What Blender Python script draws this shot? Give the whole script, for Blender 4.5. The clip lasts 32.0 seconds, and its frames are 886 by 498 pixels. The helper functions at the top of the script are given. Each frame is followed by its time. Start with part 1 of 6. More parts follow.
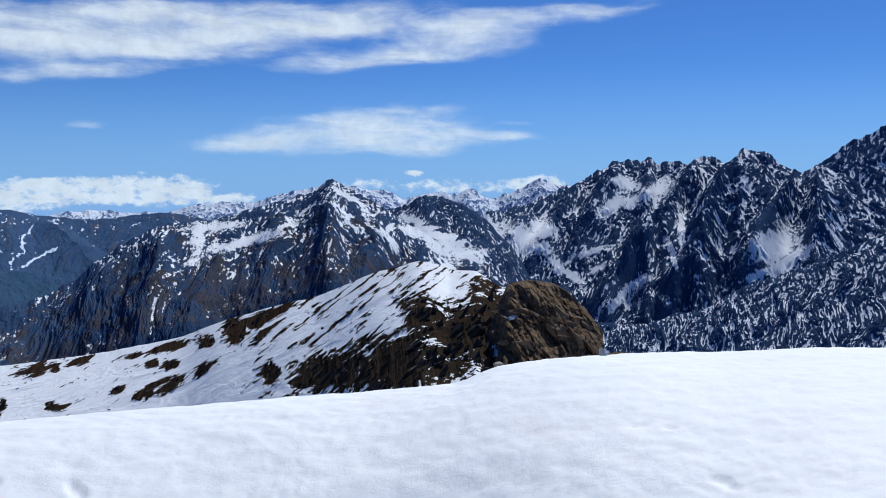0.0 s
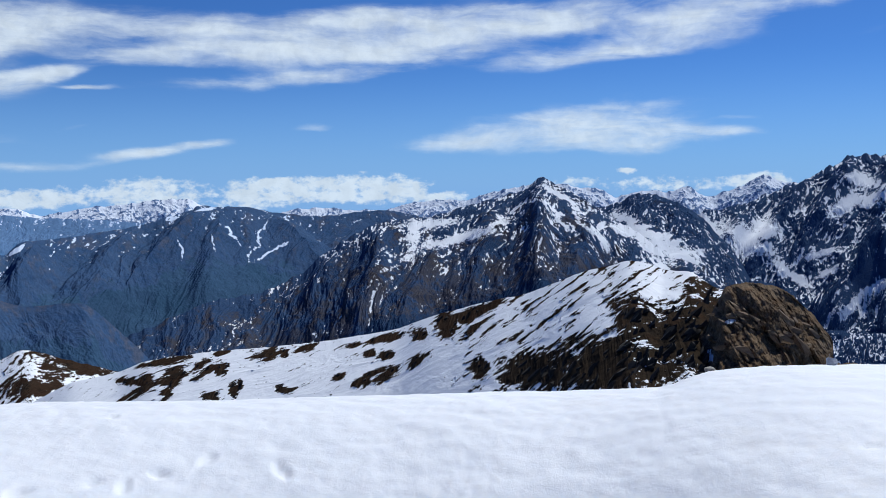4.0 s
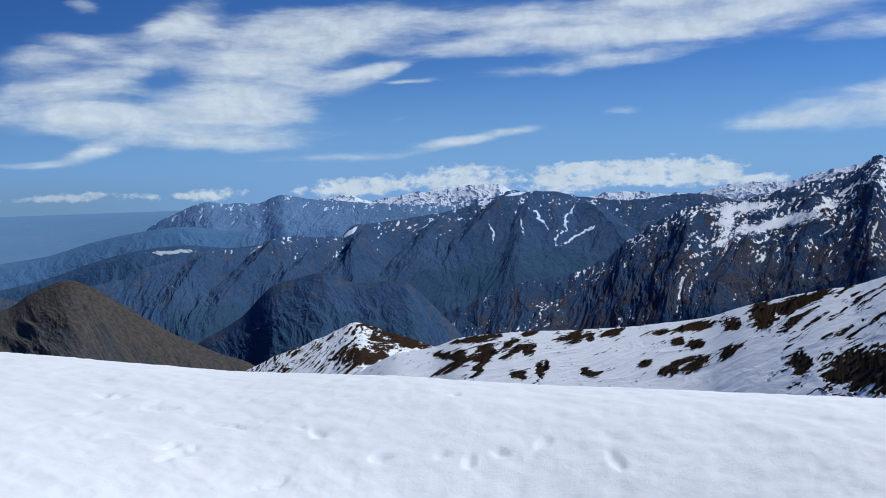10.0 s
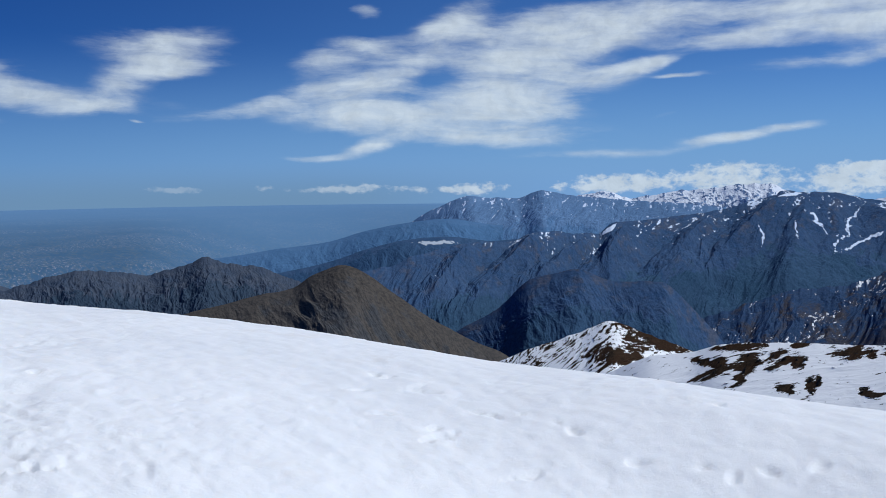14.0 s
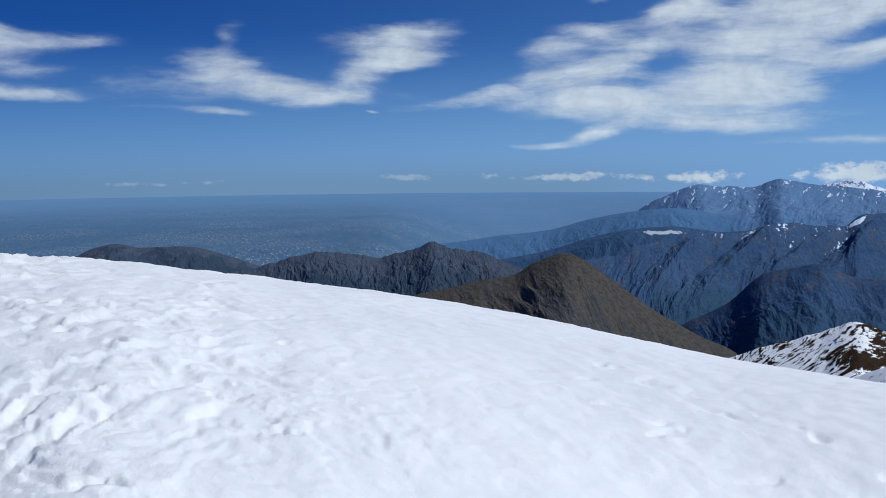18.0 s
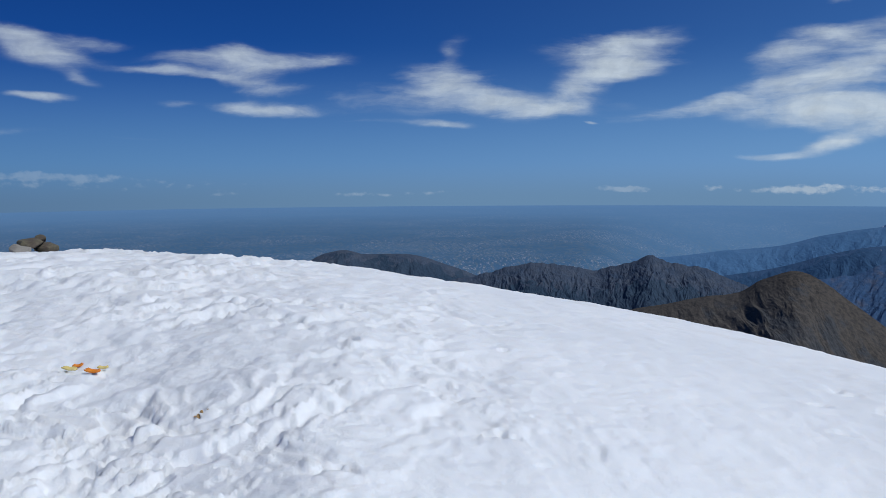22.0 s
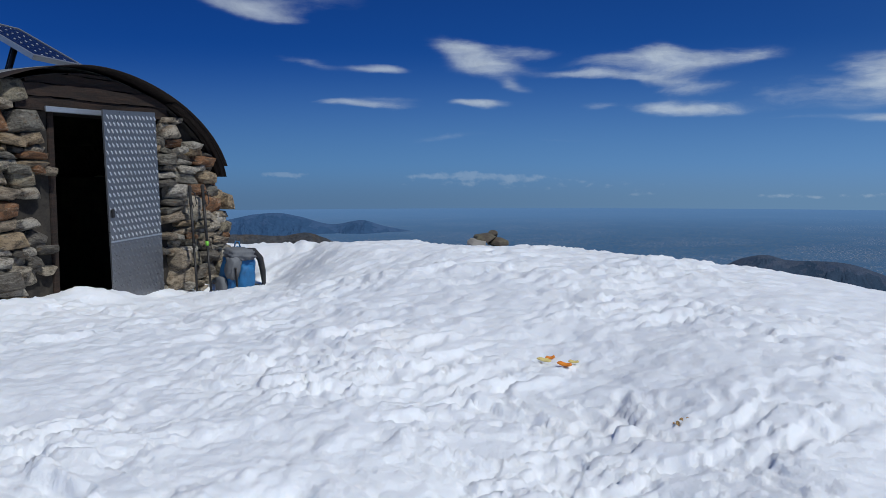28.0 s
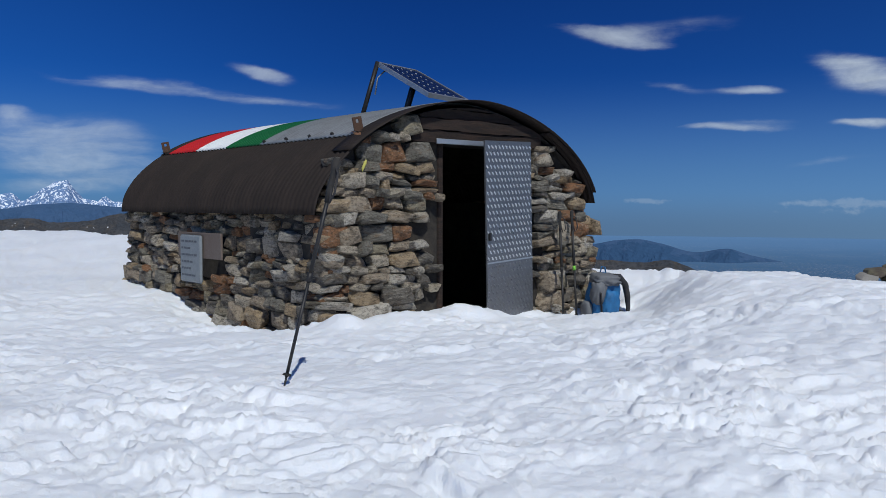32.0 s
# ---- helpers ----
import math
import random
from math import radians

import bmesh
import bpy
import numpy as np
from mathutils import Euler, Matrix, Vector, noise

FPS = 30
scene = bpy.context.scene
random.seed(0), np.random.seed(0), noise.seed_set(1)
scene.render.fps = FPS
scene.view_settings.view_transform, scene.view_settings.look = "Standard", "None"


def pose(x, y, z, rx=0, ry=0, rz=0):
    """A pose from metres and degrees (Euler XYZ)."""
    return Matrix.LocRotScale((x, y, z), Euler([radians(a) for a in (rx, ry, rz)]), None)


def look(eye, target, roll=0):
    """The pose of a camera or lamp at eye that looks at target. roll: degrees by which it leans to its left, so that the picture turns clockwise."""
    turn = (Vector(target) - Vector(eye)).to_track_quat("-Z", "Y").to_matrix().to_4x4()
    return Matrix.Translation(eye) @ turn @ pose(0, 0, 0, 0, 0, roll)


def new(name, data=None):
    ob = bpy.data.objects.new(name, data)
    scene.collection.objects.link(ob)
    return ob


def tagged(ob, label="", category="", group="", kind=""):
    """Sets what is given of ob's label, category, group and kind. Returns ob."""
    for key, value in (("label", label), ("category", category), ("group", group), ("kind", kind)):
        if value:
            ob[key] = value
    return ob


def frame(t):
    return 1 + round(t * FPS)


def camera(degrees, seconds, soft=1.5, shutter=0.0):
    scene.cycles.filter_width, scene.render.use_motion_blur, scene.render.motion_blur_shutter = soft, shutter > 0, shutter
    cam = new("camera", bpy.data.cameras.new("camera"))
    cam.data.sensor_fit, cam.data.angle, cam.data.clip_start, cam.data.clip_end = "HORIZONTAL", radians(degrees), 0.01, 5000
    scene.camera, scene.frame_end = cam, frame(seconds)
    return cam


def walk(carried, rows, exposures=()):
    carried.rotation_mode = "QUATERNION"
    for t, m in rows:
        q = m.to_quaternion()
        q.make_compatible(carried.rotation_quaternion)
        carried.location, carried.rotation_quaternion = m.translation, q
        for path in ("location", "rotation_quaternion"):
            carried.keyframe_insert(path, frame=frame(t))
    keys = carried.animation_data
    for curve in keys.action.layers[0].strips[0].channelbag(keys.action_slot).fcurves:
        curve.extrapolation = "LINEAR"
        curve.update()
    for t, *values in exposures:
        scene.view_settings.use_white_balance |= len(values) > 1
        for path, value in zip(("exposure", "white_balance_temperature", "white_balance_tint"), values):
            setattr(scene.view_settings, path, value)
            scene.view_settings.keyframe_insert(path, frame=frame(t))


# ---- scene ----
cam = camera(54.90, 32.0, soft=0.8)
PATH = [
    (0, 0.000, 0.000, 0.970, 85.84, 0.04, -0.00),
    (0.5, 0.005, 0.020, 0.964, 85.91, 0.02, 1.64),
    (1, 0.007, 0.041, 0.962, 85.97, -0.04, 3.30),
    (1.5, 0.011, 0.062, 0.954, 86.08, -0.10, 4.85),
    (2, 0.014, 0.084, 0.950, 86.05, -0.05, 6.45),
    (2.5, 0.020, 0.107, 0.946, 85.99, -0.06, 8.07),
    (3, 0.027, 0.132, 0.941, 85.57, 0.06, 9.70),
    (3.5, 0.028, 0.129, 0.941, 85.62, 0.17, 11.89),
    (5.5, 0.045, 0.085, 0.953, 85.54, 0.33, 19.98),
    (6, 0.039, 0.070, 0.961, 85.30, 0.25, 22.06),
    (6.5, 0.040, 0.060, 0.967, 85.36, 0.40, 24.31),
    (7, 0.043, 0.050, 0.970, 85.68, 0.38, 26.14),
    (7.5, 0.036, 0.050, 0.970, 85.79, 0.30, 27.40),
    (8, 0.032, 0.048, 0.971, 85.83, 0.28, 29.16),
    (8.5, 0.025, 0.047, 0.972, 85.79, 0.21, 30.82),
    (9, 0.003, 0.050, 0.976, 85.69, 0.05, 32.22),
    (9.5, -0.036, 0.054, 0.978, 85.36, 0.17, 33.22),
    (10, -0.072, 0.058, 0.976, 84.95, 1.29, 34.41),
    (10.5, -0.087, 0.073, 0.974, 84.57, 0.80, 36.73),
    (11, -0.085, 0.073, 0.974, 84.52, 0.71, 38.99),
    (11.5, -0.086, 0.072, 0.974, 84.62, 0.68, 40.76),
    (12, -0.091, 0.068, 0.975, 84.76, 0.71, 43.17),
    (12.5, -0.100, 0.071, 0.973, 84.70, 0.63, 45.10),
    (13, -0.101, 0.070, 0.974, 84.73, 0.58, 47.02),
    (13.5, -0.103, 0.061, 0.975, 84.84, 0.52, 49.41),
    (14, -0.106, 0.056, 0.975, 84.95, 0.47, 51.70),
    (14.5, -0.111, 0.055, 0.974, 84.70, 0.49, 53.72),
    (15, -0.114, 0.055, 0.973, 84.62, 0.49, 55.78),
    (15.5, -0.125, 0.057, 0.970, 84.58, 0.53, 57.78),
    (17.5, -0.132, 0.039, 0.969, 84.41, 0.44, 64.88),
    (18, -0.135, 0.037, 0.969, 84.25, 0.49, 66.62),
    (18.5, -0.130, 0.033, 0.969, 84.31, 0.47, 68.41),
    (19, -0.127, 0.023, 0.972, 84.45, 0.42, 70.11),
    (19.5, -0.123, 0.017, 0.973, 84.61, 0.45, 71.68),
    (20, -0.122, 0.010, 0.972, 84.87, 0.52, 73.45),
    (20.5, -0.125, 0.006, 0.969, 84.52, 0.55, 75.22),
    (21, -0.114, 0.004, 0.972, 84.45, 0.56, 77.03),
    (21.5, -0.100, 0.003, 0.972, 84.77, 0.52, 78.61),
    (22, -0.091, 0.001, 0.973, 85.12, 0.41, 81.06),
    (22.5, -0.109, -0.020, 0.974, 85.57, 0.63, 83.42),
    (23, -0.119, -0.029, 0.972, 85.54, 0.51, 85.79),
    (23.5, -0.119, -0.036, 0.975, 85.48, 0.52, 87.86),
    (24, -0.125, -0.045, 0.974, 85.81, 0.44, 89.96),
    (24.5, -0.128, -0.060, 0.971, 86.02, 0.36, 92.17),
    (25, -0.132, -0.076, 0.973, 85.65, 0.36, 94.91),
    (25.5, -0.137, -0.094, 0.975, 85.37, 0.79, 97.86),
    (27.5, -0.156, -0.194, 0.979, 84.70, 0.28, 106.14),
    (28, -0.133, -0.232, 0.983, 85.28, 0.23, 108.50),
    (28.5, -0.123, -0.248, 0.982, 85.85, 0.47, 111.01),
    (29, -0.107, -0.260, 0.985, 85.99, 0.52, 113.85),
    (29.5, -0.112, -0.264, 0.984, 86.15, 0.43, 116.34),
    (30, -0.107, -0.261, 0.981, 86.28, 0.32, 119.34),
    (30.5, -0.104, -0.262, 0.981, 86.55, 0.25, 123.26),
    (31, -0.102, -0.269, 0.986, 86.79, 0.17, 126.79),
    (31.5, -0.099, -0.277, 0.988, 86.91, 0.02, 129.81),
    (32, -0.096, -0.283, 0.986, 87.06, -0.09, 132.41),
]
walk(cam, [(t, pose(x, y, z, rx, ry, rz)) for t, x, y, z, rx, ry, rz in PATH], exposures=[(0, 0.0, 6150, 4), (3.5, -0.02, 6150, 4), (8, -0.15, 6150, 4), (13, -0.25, 6150, 4), (20, -0.27, 6150, 4), (22, -0.42, 6150, 4), (25, -0.39, 6150, 4), (28, -0.43, 6150, 4), (32, -0.41, 6150, 4)])

# world, sun
SUN_AZ, SUN_EL = 28.0, 50.0


def daylight():
    w = bpy.data.worlds.new("sky")
    scene.world = w
    w.use_nodes = True
    nt = w.node_tree
    nt.nodes.clear()
    N, K = nt.nodes.new, nt.links.new

    def val(sock, v):
        if isinstance(v, (int, float, tuple)):
            sock.default_value = v
        else:
            K(v, sock)

    def math_(op, a, b=0.0, c=0.0, clamp=False):
        n = N("ShaderNodeMath")
        n.operation, n.use_clamp = op, clamp
        for s, v in zip(n.inputs, (a, b, c)):
            val(s, v)
        return n.outputs[0]

    def vec(op, a, b=(0, 0, 0)):
        n = N("ShaderNodeVectorMath")
        n.operation = op
        val(n.inputs[0], a)
        val(n.inputs[1], b)
        return n.outputs["Value"] if op in ("DOT_PRODUCT", "LENGTH") else n.outputs[0]

    def ramp(x, lo, hi, a=0.0, b=1.0, kind="SMOOTHSTEP"):
        n = N("ShaderNodeMapRange")
        n.interpolation_type = kind
        for s, v in zip(n.inputs, (x, lo, hi, a, b)):
            val(s, v)
        return n.outputs[0]

    def mix(f, a, b):
        n = N("ShaderNodeMix")
        n.data_type = "RGBA"
        val(n.inputs["Factor"], f)
        val(n.inputs[6], a)
        val(n.inputs[7], b)
        return n.outputs[2]

    def cloud_noise(v, scale, detail, rough=0.55, lac=2.0):
        n = N("ShaderNodeTexNoise")
        n.inputs["Scale"].default_value, n.inputs["Detail"].default_value = scale, detail
        n.inputs["Roughness"].default_value, n.inputs["Lacunarity"].default_value = rough, lac
        K(v, n.inputs["Vector"])
        return n.outputs["Fac"]

    sky = N("ShaderNodeTexSky")
    sky.sky_type, sky.sun_disc = "NISHITA", False
    sky.sun_elevation, sky.sun_rotation = radians(SUN_EL), radians(SUN_AZ)
    sky.altitude, sky.air_density, sky.dust_density, sky.ozone_density = 2500, SKY_AIR, SKY_DUST, 2.0

    ray = N("ShaderNodeTexCoord").outputs["Generated"]
    sep = N("ShaderNodeSeparateXYZ")
    K(ray, sep.inputs[0])
    az = math_("MULTIPLY", math_("ARCTAN2", sep.outputs[0], sep.outputs[1]), 57.2958)
    el = math_("MULTIPLY", math_("ARCSINE", sep.outputs[2]), 57.2958)
    flat = N("ShaderNodeCombineXYZ")
    K(az, flat.inputs[0])
    K(el, flat.inputs[1])
    flat = flat.outputs[0]
    stretched = vec("MULTIPLY", flat, (0.35, 1.0, 1.0))
    warp = N("ShaderNodeTexNoise")
    warp.inputs["Scale"].default_value, warp.inputs["Detail"].default_value = 0.34, 6
    K(stretched, warp.inputs["Vector"])
    bent = vec("ADD", flat, vec("MULTIPLY", vec("SUBTRACT", warp.outputs["Color"], (0.5, 0.5, 0.5)), CLOUD_WARP))
    ripple = N("ShaderNodeTexNoise")
    ripple.inputs["Scale"].default_value, ripple.inputs["Detail"].default_value = 1.0, 4
    K(vec("MULTIPLY", flat, (0.8, 1.4, 1.0)), ripple.inputs["Vector"])
    still = vec("ADD", flat, vec("MULTIPLY", vec("SUBTRACT", ripple.outputs["Color"], (0.5, 0.5, 0.5)), (1.0, 0.5, 0.0)))

    def patches(rows, place):
        total = None
        for k, (a0, e0, ra, re, turn, weight) in enumerate(rows):
            if k % 16 == 15:
                place = vec("ADD", place, math_("MULTIPLY", total, 1e-7))
            at = N("ShaderNodeMapping")
            at.vector_type = "TEXTURE"
            at.inputs["Location"].default_value, at.inputs["Rotation"].default_value, at.inputs["Scale"].default_value = (a0, e0, 0), (0, 0, radians(turn)), (ra, re, 1)
            K(place, at.inputs["Vector"])
            m = ramp(vec("LENGTH", at.outputs[0]), 1.75, 0.0, 0.0, weight)
            total = m if total is None else math_("SUBTRACT", math_("ADD", total, m), math_("MULTIPLY", math_("MULTIPLY", total, m), 0.9))
        return total

    grain = cloud_noise(vec("MULTIPLY", bent, (0.22, 0.75, 1)), 1.0, 7, 0.6)
    streak = cloud_noise(vec("MULTIPLY", bent, (0.08, 0.9, 1)), 1.0, 6, 0.55)
    puff = cloud_noise(vec("MULTIPLY", flat, (1.1, 1.7, 1)), 1.0, 6, 0.6)
    fine = cloud_noise(bent, 0.9, 6, 0.6)
    torn = math_("SUBTRACT", math_("ADD", math_("MULTIPLY", grain, 0.6), math_("MULTIPLY", streak, 0.4)), 0.5)
    high = patches(CIRRUS, bent)
    high = math_("MULTIPLY", ramp(math_("ADD", high, math_("MULTIPLY", torn, 2.6)), 0.12, 1.35), ramp(high, 0.05, 0.65))
    low = patches(CUMULUS, still)
    low = math_("MINIMUM", low, 1.0)
    low = math_("MULTIPLY", ramp(math_("ADD", low, math_("MULTIPLY", math_("SUBTRACT", puff, 0.5), 2.0)), 0.42, 1.0), ramp(low, 0.0, 0.35))
    low = math_("MULTIPLY", low, ramp(az, -72.0, -44.0, 0.26, 0.92))
    cover = math_("MULTIPLY", math_("MAXIMUM", high, low), 0.86)
    # the sky is palest on the sun's side and deepest opposite to it
    across = ramp(az, -142.0, -42.0)
    deep = vec("MULTIPLY", sky.outputs[0], mix(ramp(az, -95.0, -40.0), mix(ramp(az, -140.0, -80.0), mix(ramp(az, -130.0, -172.0), SKY_FAR, SKY_BACK), SKY_SIDE), SKY_NEAR))
    haze = ramp(el, 9.0, -2.5, 0.0, SKY_HAZE)
    deep = mix(haze, deep, mix(across, HAZE_FAR, HAZE_NEAR))
    band = math_("MULTIPLY", ramp(el, 1.2, -1.8), ramp(az, -40.0, -62.0, 0.0, 0.92))
    deep = mix(band, deep, mix(ramp(az, -125.0, -75.0), LOW_BAND_FAR, LOW_BAND))
    cover = math_("MULTIPLY", cover, ramp(az, -140.0, -80.0, 0.60, 1.0))
    shade = ramp(fine, 0.25, 0.7, 0.86, 1.04)
    white = vec("MULTIPLY", CLOUD_COLOUR, (1, 1, 1))
    sc = N("ShaderNodeVectorMath")
    sc.operation = "SCALE"
    K(white, sc.inputs[0])
    K(shade, sc.inputs["Scale"])
    bg = N("ShaderNodeBackground")
    bg.inputs["Strength"].default_value = SKY_STRENGTH
    K(mix(cover, deep, sc.outputs[0]), bg.inputs["Color"])
    K(bg.outputs[0], N("ShaderNodeOutputWorld").inputs["Surface"])
    lamp = bpy.data.lights.new("sun", "SUN")
    lamp.energy, lamp.angle, lamp.color = SUN_POWER, radians(0.55), (1.0, 0.965, 0.92)
    a, e = radians(SUN_AZ), radians(SUN_EL)
    new("sun", lamp).matrix_world = look((200 * math.cos(e) * math.sin(a), 200 * math.cos(e) * math.cos(a), 200 * math.sin(e)), (0, 0, 0))


SUN_POWER, SKY_STRENGTH, SKY_AIR, SKY_DUST = 4.0, 0.10, 1.0, 0.6
SKY_NEAR, SKY_FAR, SKY_HAZE = (0.268, 0.470, 0.84, 1), (0.038, 0.158, 0.49, 1), 0.85
SKY_BACK, SKY_SIDE = (0.074, 0.275, 0.72, 1), (0.079, 0.250, 0.65, 1)
HAZE_NEAR, HAZE_FAR, CLOUD_COLOUR = (2.45, 4.45, 8.2, 1), (1.55, 3.1, 5.7, 1), (8.0, 8.5, 9.2)
LOW_BAND, LOW_BAND_FAR = (1.95, 3.25, 5.1, 1), (1.25, 2.2, 3.8, 1)
CLOUD_WARP = (4.0, 1.8, 0.0)
# clouds, each a few strokes: azimuth, elevation, half length, half height, turn, cover
STREAMER = [(-15.1, 10.62, 13.0, 1.37, 3, 0.8), (-18.4, 9.41, 9.0, 0.44, 4, 0.8), (-8.3, 10.7, 8.04, 0.79, 3, 0.8), (-5.9, 8.46, 4.8, 0.69, 7, 0.9), (1.3, 9.6, 6.14, 1.18, 8, 0.95), (9.2, 11.3, 6.06, 0.59, 4, 0.75), (-18.1, 8.01, 9.47, 0.54, 5, 0.42), (15.7, 9.41, 6.43, 0.29, 5, 0.22)]
LENS = [(-12.7, 2.95, 4.76, 0.59, 6, 0.75), (-5.2, 4.1, 7.49, 1.28, 5, 0.9), (-1.3, 3.21, 6.29, 0.88, 1, 0.9), (-4.3, 2.52, 5.3, 0.59, 0, 0.8), (4.2, 3.36, 1.91, 0.29, -2, 0.7), (4.8, 4.3, 1.17, 0.2, 2, 0.4), (-22.7, 3.73, 1.23, 0.25, 3, 0.3)]
FAN = [(-42.0, 10.05, 7.8, 0.98, 6, 0.9), (-45.7, 8.09, 4.87, 1.87, 8, 1.0), (-38.4, 9.54, 5.17, 0.88, 8, 0.65), (-44.4, 6.17, 5.49, 0.88, 6, 0.95), (-46.1, 4.34, 3.72, 0.79, 3, 0.9), (-39.9, 6.82, 3.73, 0.39, 8, 0.85), (-36.1, 6.19, 1.56, 0.2, 1, 0.6), (-26.9, 9.19, 10.27, 1.47, 0, 0.62), (-23.3, 8.47, 9.63, 0.49, 3, 0.85), (-10.8, 10.31, 11.48, 1.18, 1, 0.75), (-23.3, 7.18, 9.71, 0.54, 5, 0.42), (-44.5, 2.21, 5.48, 0.88, 3, 0.32)]
WISP = [(-33.2, 2.18, 3.11, 0.49, 7, 0.95), (-29.5, 2.87, 1.93, 0.34, 6, 0.95), (-41.1, 1.32, 5.1, 0.29, 2, 0.6), (-37.1, 3.63, 1.11, 0.29, 9, 0.35), (-22.7, 3.71, 1.18, 0.2, 4, 0.35)]
FORK_RIGHT = [(-56.8, 3.86, 5.97, 0.88, 2, 1.0), (-50.7, 3.08, 7.43, 1.08, 2, 0.95), (-47.3, 4.96, 5.73, 1.18, 4, 0.95), (-47.3, 7.69, 3.82, 1.96, 37, 1.0), (-41.4, 9.84, 5.65, 1.08, 6, 0.95), (-42.5, 8.38, 3.03, 0.98, 13, 0.75), (-40.8, 6.54, 3.18, 0.49, 6, 0.95), (-38.6, 7.08, 2.23, 0.25, 6, 0.75), (-48.1, 2.39, 6.1, 0.69, -1, 0.5), (-56.8, 1.68, 1.94, 0.44, 6, 0.95), (-60.1, 1.2, 2.25, 0.25, -3, 0.75)]
FORK_LEFT = [(-64.1, 4.32, 3.8, 0.44, 7, 0.85), (-58.4, 5.62, 4.14, 1.08, 6, 0.9), (-58.7, 7.46, 3.2, 0.79, 6, 0.85), (-56.6, 8.43, 2.5, 0.64, 1, 0.9), (-53.4, 7.39, 3.35, 1.08, 21, 0.95), (-50.8, 9.87, 2.97, 1.08, 21, 1.0), (-56.8, 10.56, 1.24, 0.49, -3, 0.9), (-54.0, 5.29, 2.83, 0.39, 3, 0.5)]
VEIL = [(-26.0, 9.75, 10.57, 0.98, -2, 0.62), (-31.4, 8.45, 5.99, 0.64, 2, 0.85), (-23.8, 7.03, 8.03, 0.44, 4, 0.4), (-22.0, 8.85, 6.28, 0.49, 0, 0.62), (-36.1, 6.19, 1.71, 0.2, 0, 0.55), (-68.9, 4.55, 1.66, 0.39, -7, 0.3)]
PENNANT = [(-69.8, 8.63, 4.31, 0.79, 4, 1.0), (-69.5, 7.46, 3.64, 0.88, 0, 1.0), (-69.5, 6.63, 2.31, 0.59, 3, 0.95), (-71.6, 5.59, 2.5, 1.08, 20, 0.85), (-74.7, 4.22, 4.31, 0.79, -4, 0.8), (-79.6, 5.2, 4.25, 1.08, -2, 0.85), (-81.1, 6.62, 3.28, 0.79, -4, 0.9), (-80.4, 8.38, 1.25, 0.69, 30, 0.45), (-81.0, 3.44, 2.07, 0.34, -5, 0.75), (-71.1, 3.25, 0.54, 0.1, -3, 0.9), (-86.0, 4.87, 3.42, 0.64, -7, 0.4), (-85.8, 3.77, 2.75, 0.2, -1, 0.4), (-65.8, 3.75, 4.04, 0.39, 6, 0.55)]
KITE = [(-98.6, 6.71, 2.98, 0.25, -3, 0.95), (-94.6, 7.22, 4.7, 0.79, 0, 0.95), (-94.6, 8.02, 1.86, 0.49, 2, 0.85), (-93.1, 5.81, 3.03, 0.54, -5, 0.65), (-92.6, 4.62, 3.89, 0.44, -3, 0.95), (-89.6, 7.7, 2.48, 0.59, 2, 0.6), (-98.4, 5.05, 1.09, 0.39, 9, 0.5), (-85.2, 5.68, 2.75, 0.49, -6, 0.3)]
TUFT = [(-107.1, 8.61, 2.29, 0.64, -12, 0.95), (-105.5, 7.65, 2.87, 0.69, -8, 0.85), (-103.0, 8.31, 2.35, 0.44, -3, 0.7), (-103.6, 6.18, 1.21, 0.49, -31, 0.5), (-116.9, 7.46, 2.68, 0.34, -8, 0.5), (-112.3, 7.24, 1.53, 0.34, -3, 0.95), (-114.4, 4.7, 3.14, 0.29, -3, 0.9), (-112.3, 5.07, 2.1, 0.29, -2, 0.5), (-106.0, 4.81, 1.85, 0.29, -2, 0.95), (-107.8, 2.78, 2.59, 0.34, 3, 0.42), (-101.0, 2.44, 2.35, 0.15, 0, 0.3), (-120.2, 10.68, 2.03, 0.49, -5, 0.75), (-117.4, 10.61, 3.04, 0.39, 9, 0.3)]
BACK = [(-150.6, 7.42, 4.39, 0.44, 0, 0.95), (-145.2, 6.9, 5.21, 0.39, -3, 0.85), (-144.3, 8.6, 2.2, 0.39, -8, 0.95), (-158.9, 5.35, 1.15, 0.49, 0, 0.95), (-156.3, 4.03, 4.48, 1.37, -1, 0.8), (-155.0, 2.61, 5.77, 1.28, 2, 0.75), (-156.3, 1.26, 4.06, 0.79, 3, 0.55), (-157.0, 7.65, 2.94, 0.34, -12, 0.28), (-122.0, 10.95, 3.47, 0.44, -10, 0.65), (-117.9, 11.22, 3.88, 0.49, 4, 0.42)]
CIRRUS = STREAMER + LENS + FAN + WISP + FORK_RIGHT + FORK_LEFT + VEIL + PENNANT + KITE + TUFT + BACK
CUMULUS_EAST = [(-25.4, -0.28, 2.67, 0.88, 5, 1), (-19.5, -0.26, 4.22, 0.93, 2, 1), (-26.3, 0.28, 1.21, 0.2, 3, 0.6), (-14.1, -0.71, 1.5, 0.34, 1, 0.8), (-5.4, 0.22, 1.86, 0.49, 1, 0.7), (0.0, 0.05, 4.07, 0.64, 1, 0.75), (6.1, 0.19, 2.8, 0.49, 3, 1.0), (6.6, 0.58, 0.82, 0.34, 9, 1.0), (-1.9, 0.9, 0.67, 0.2, -2, 1.0)]
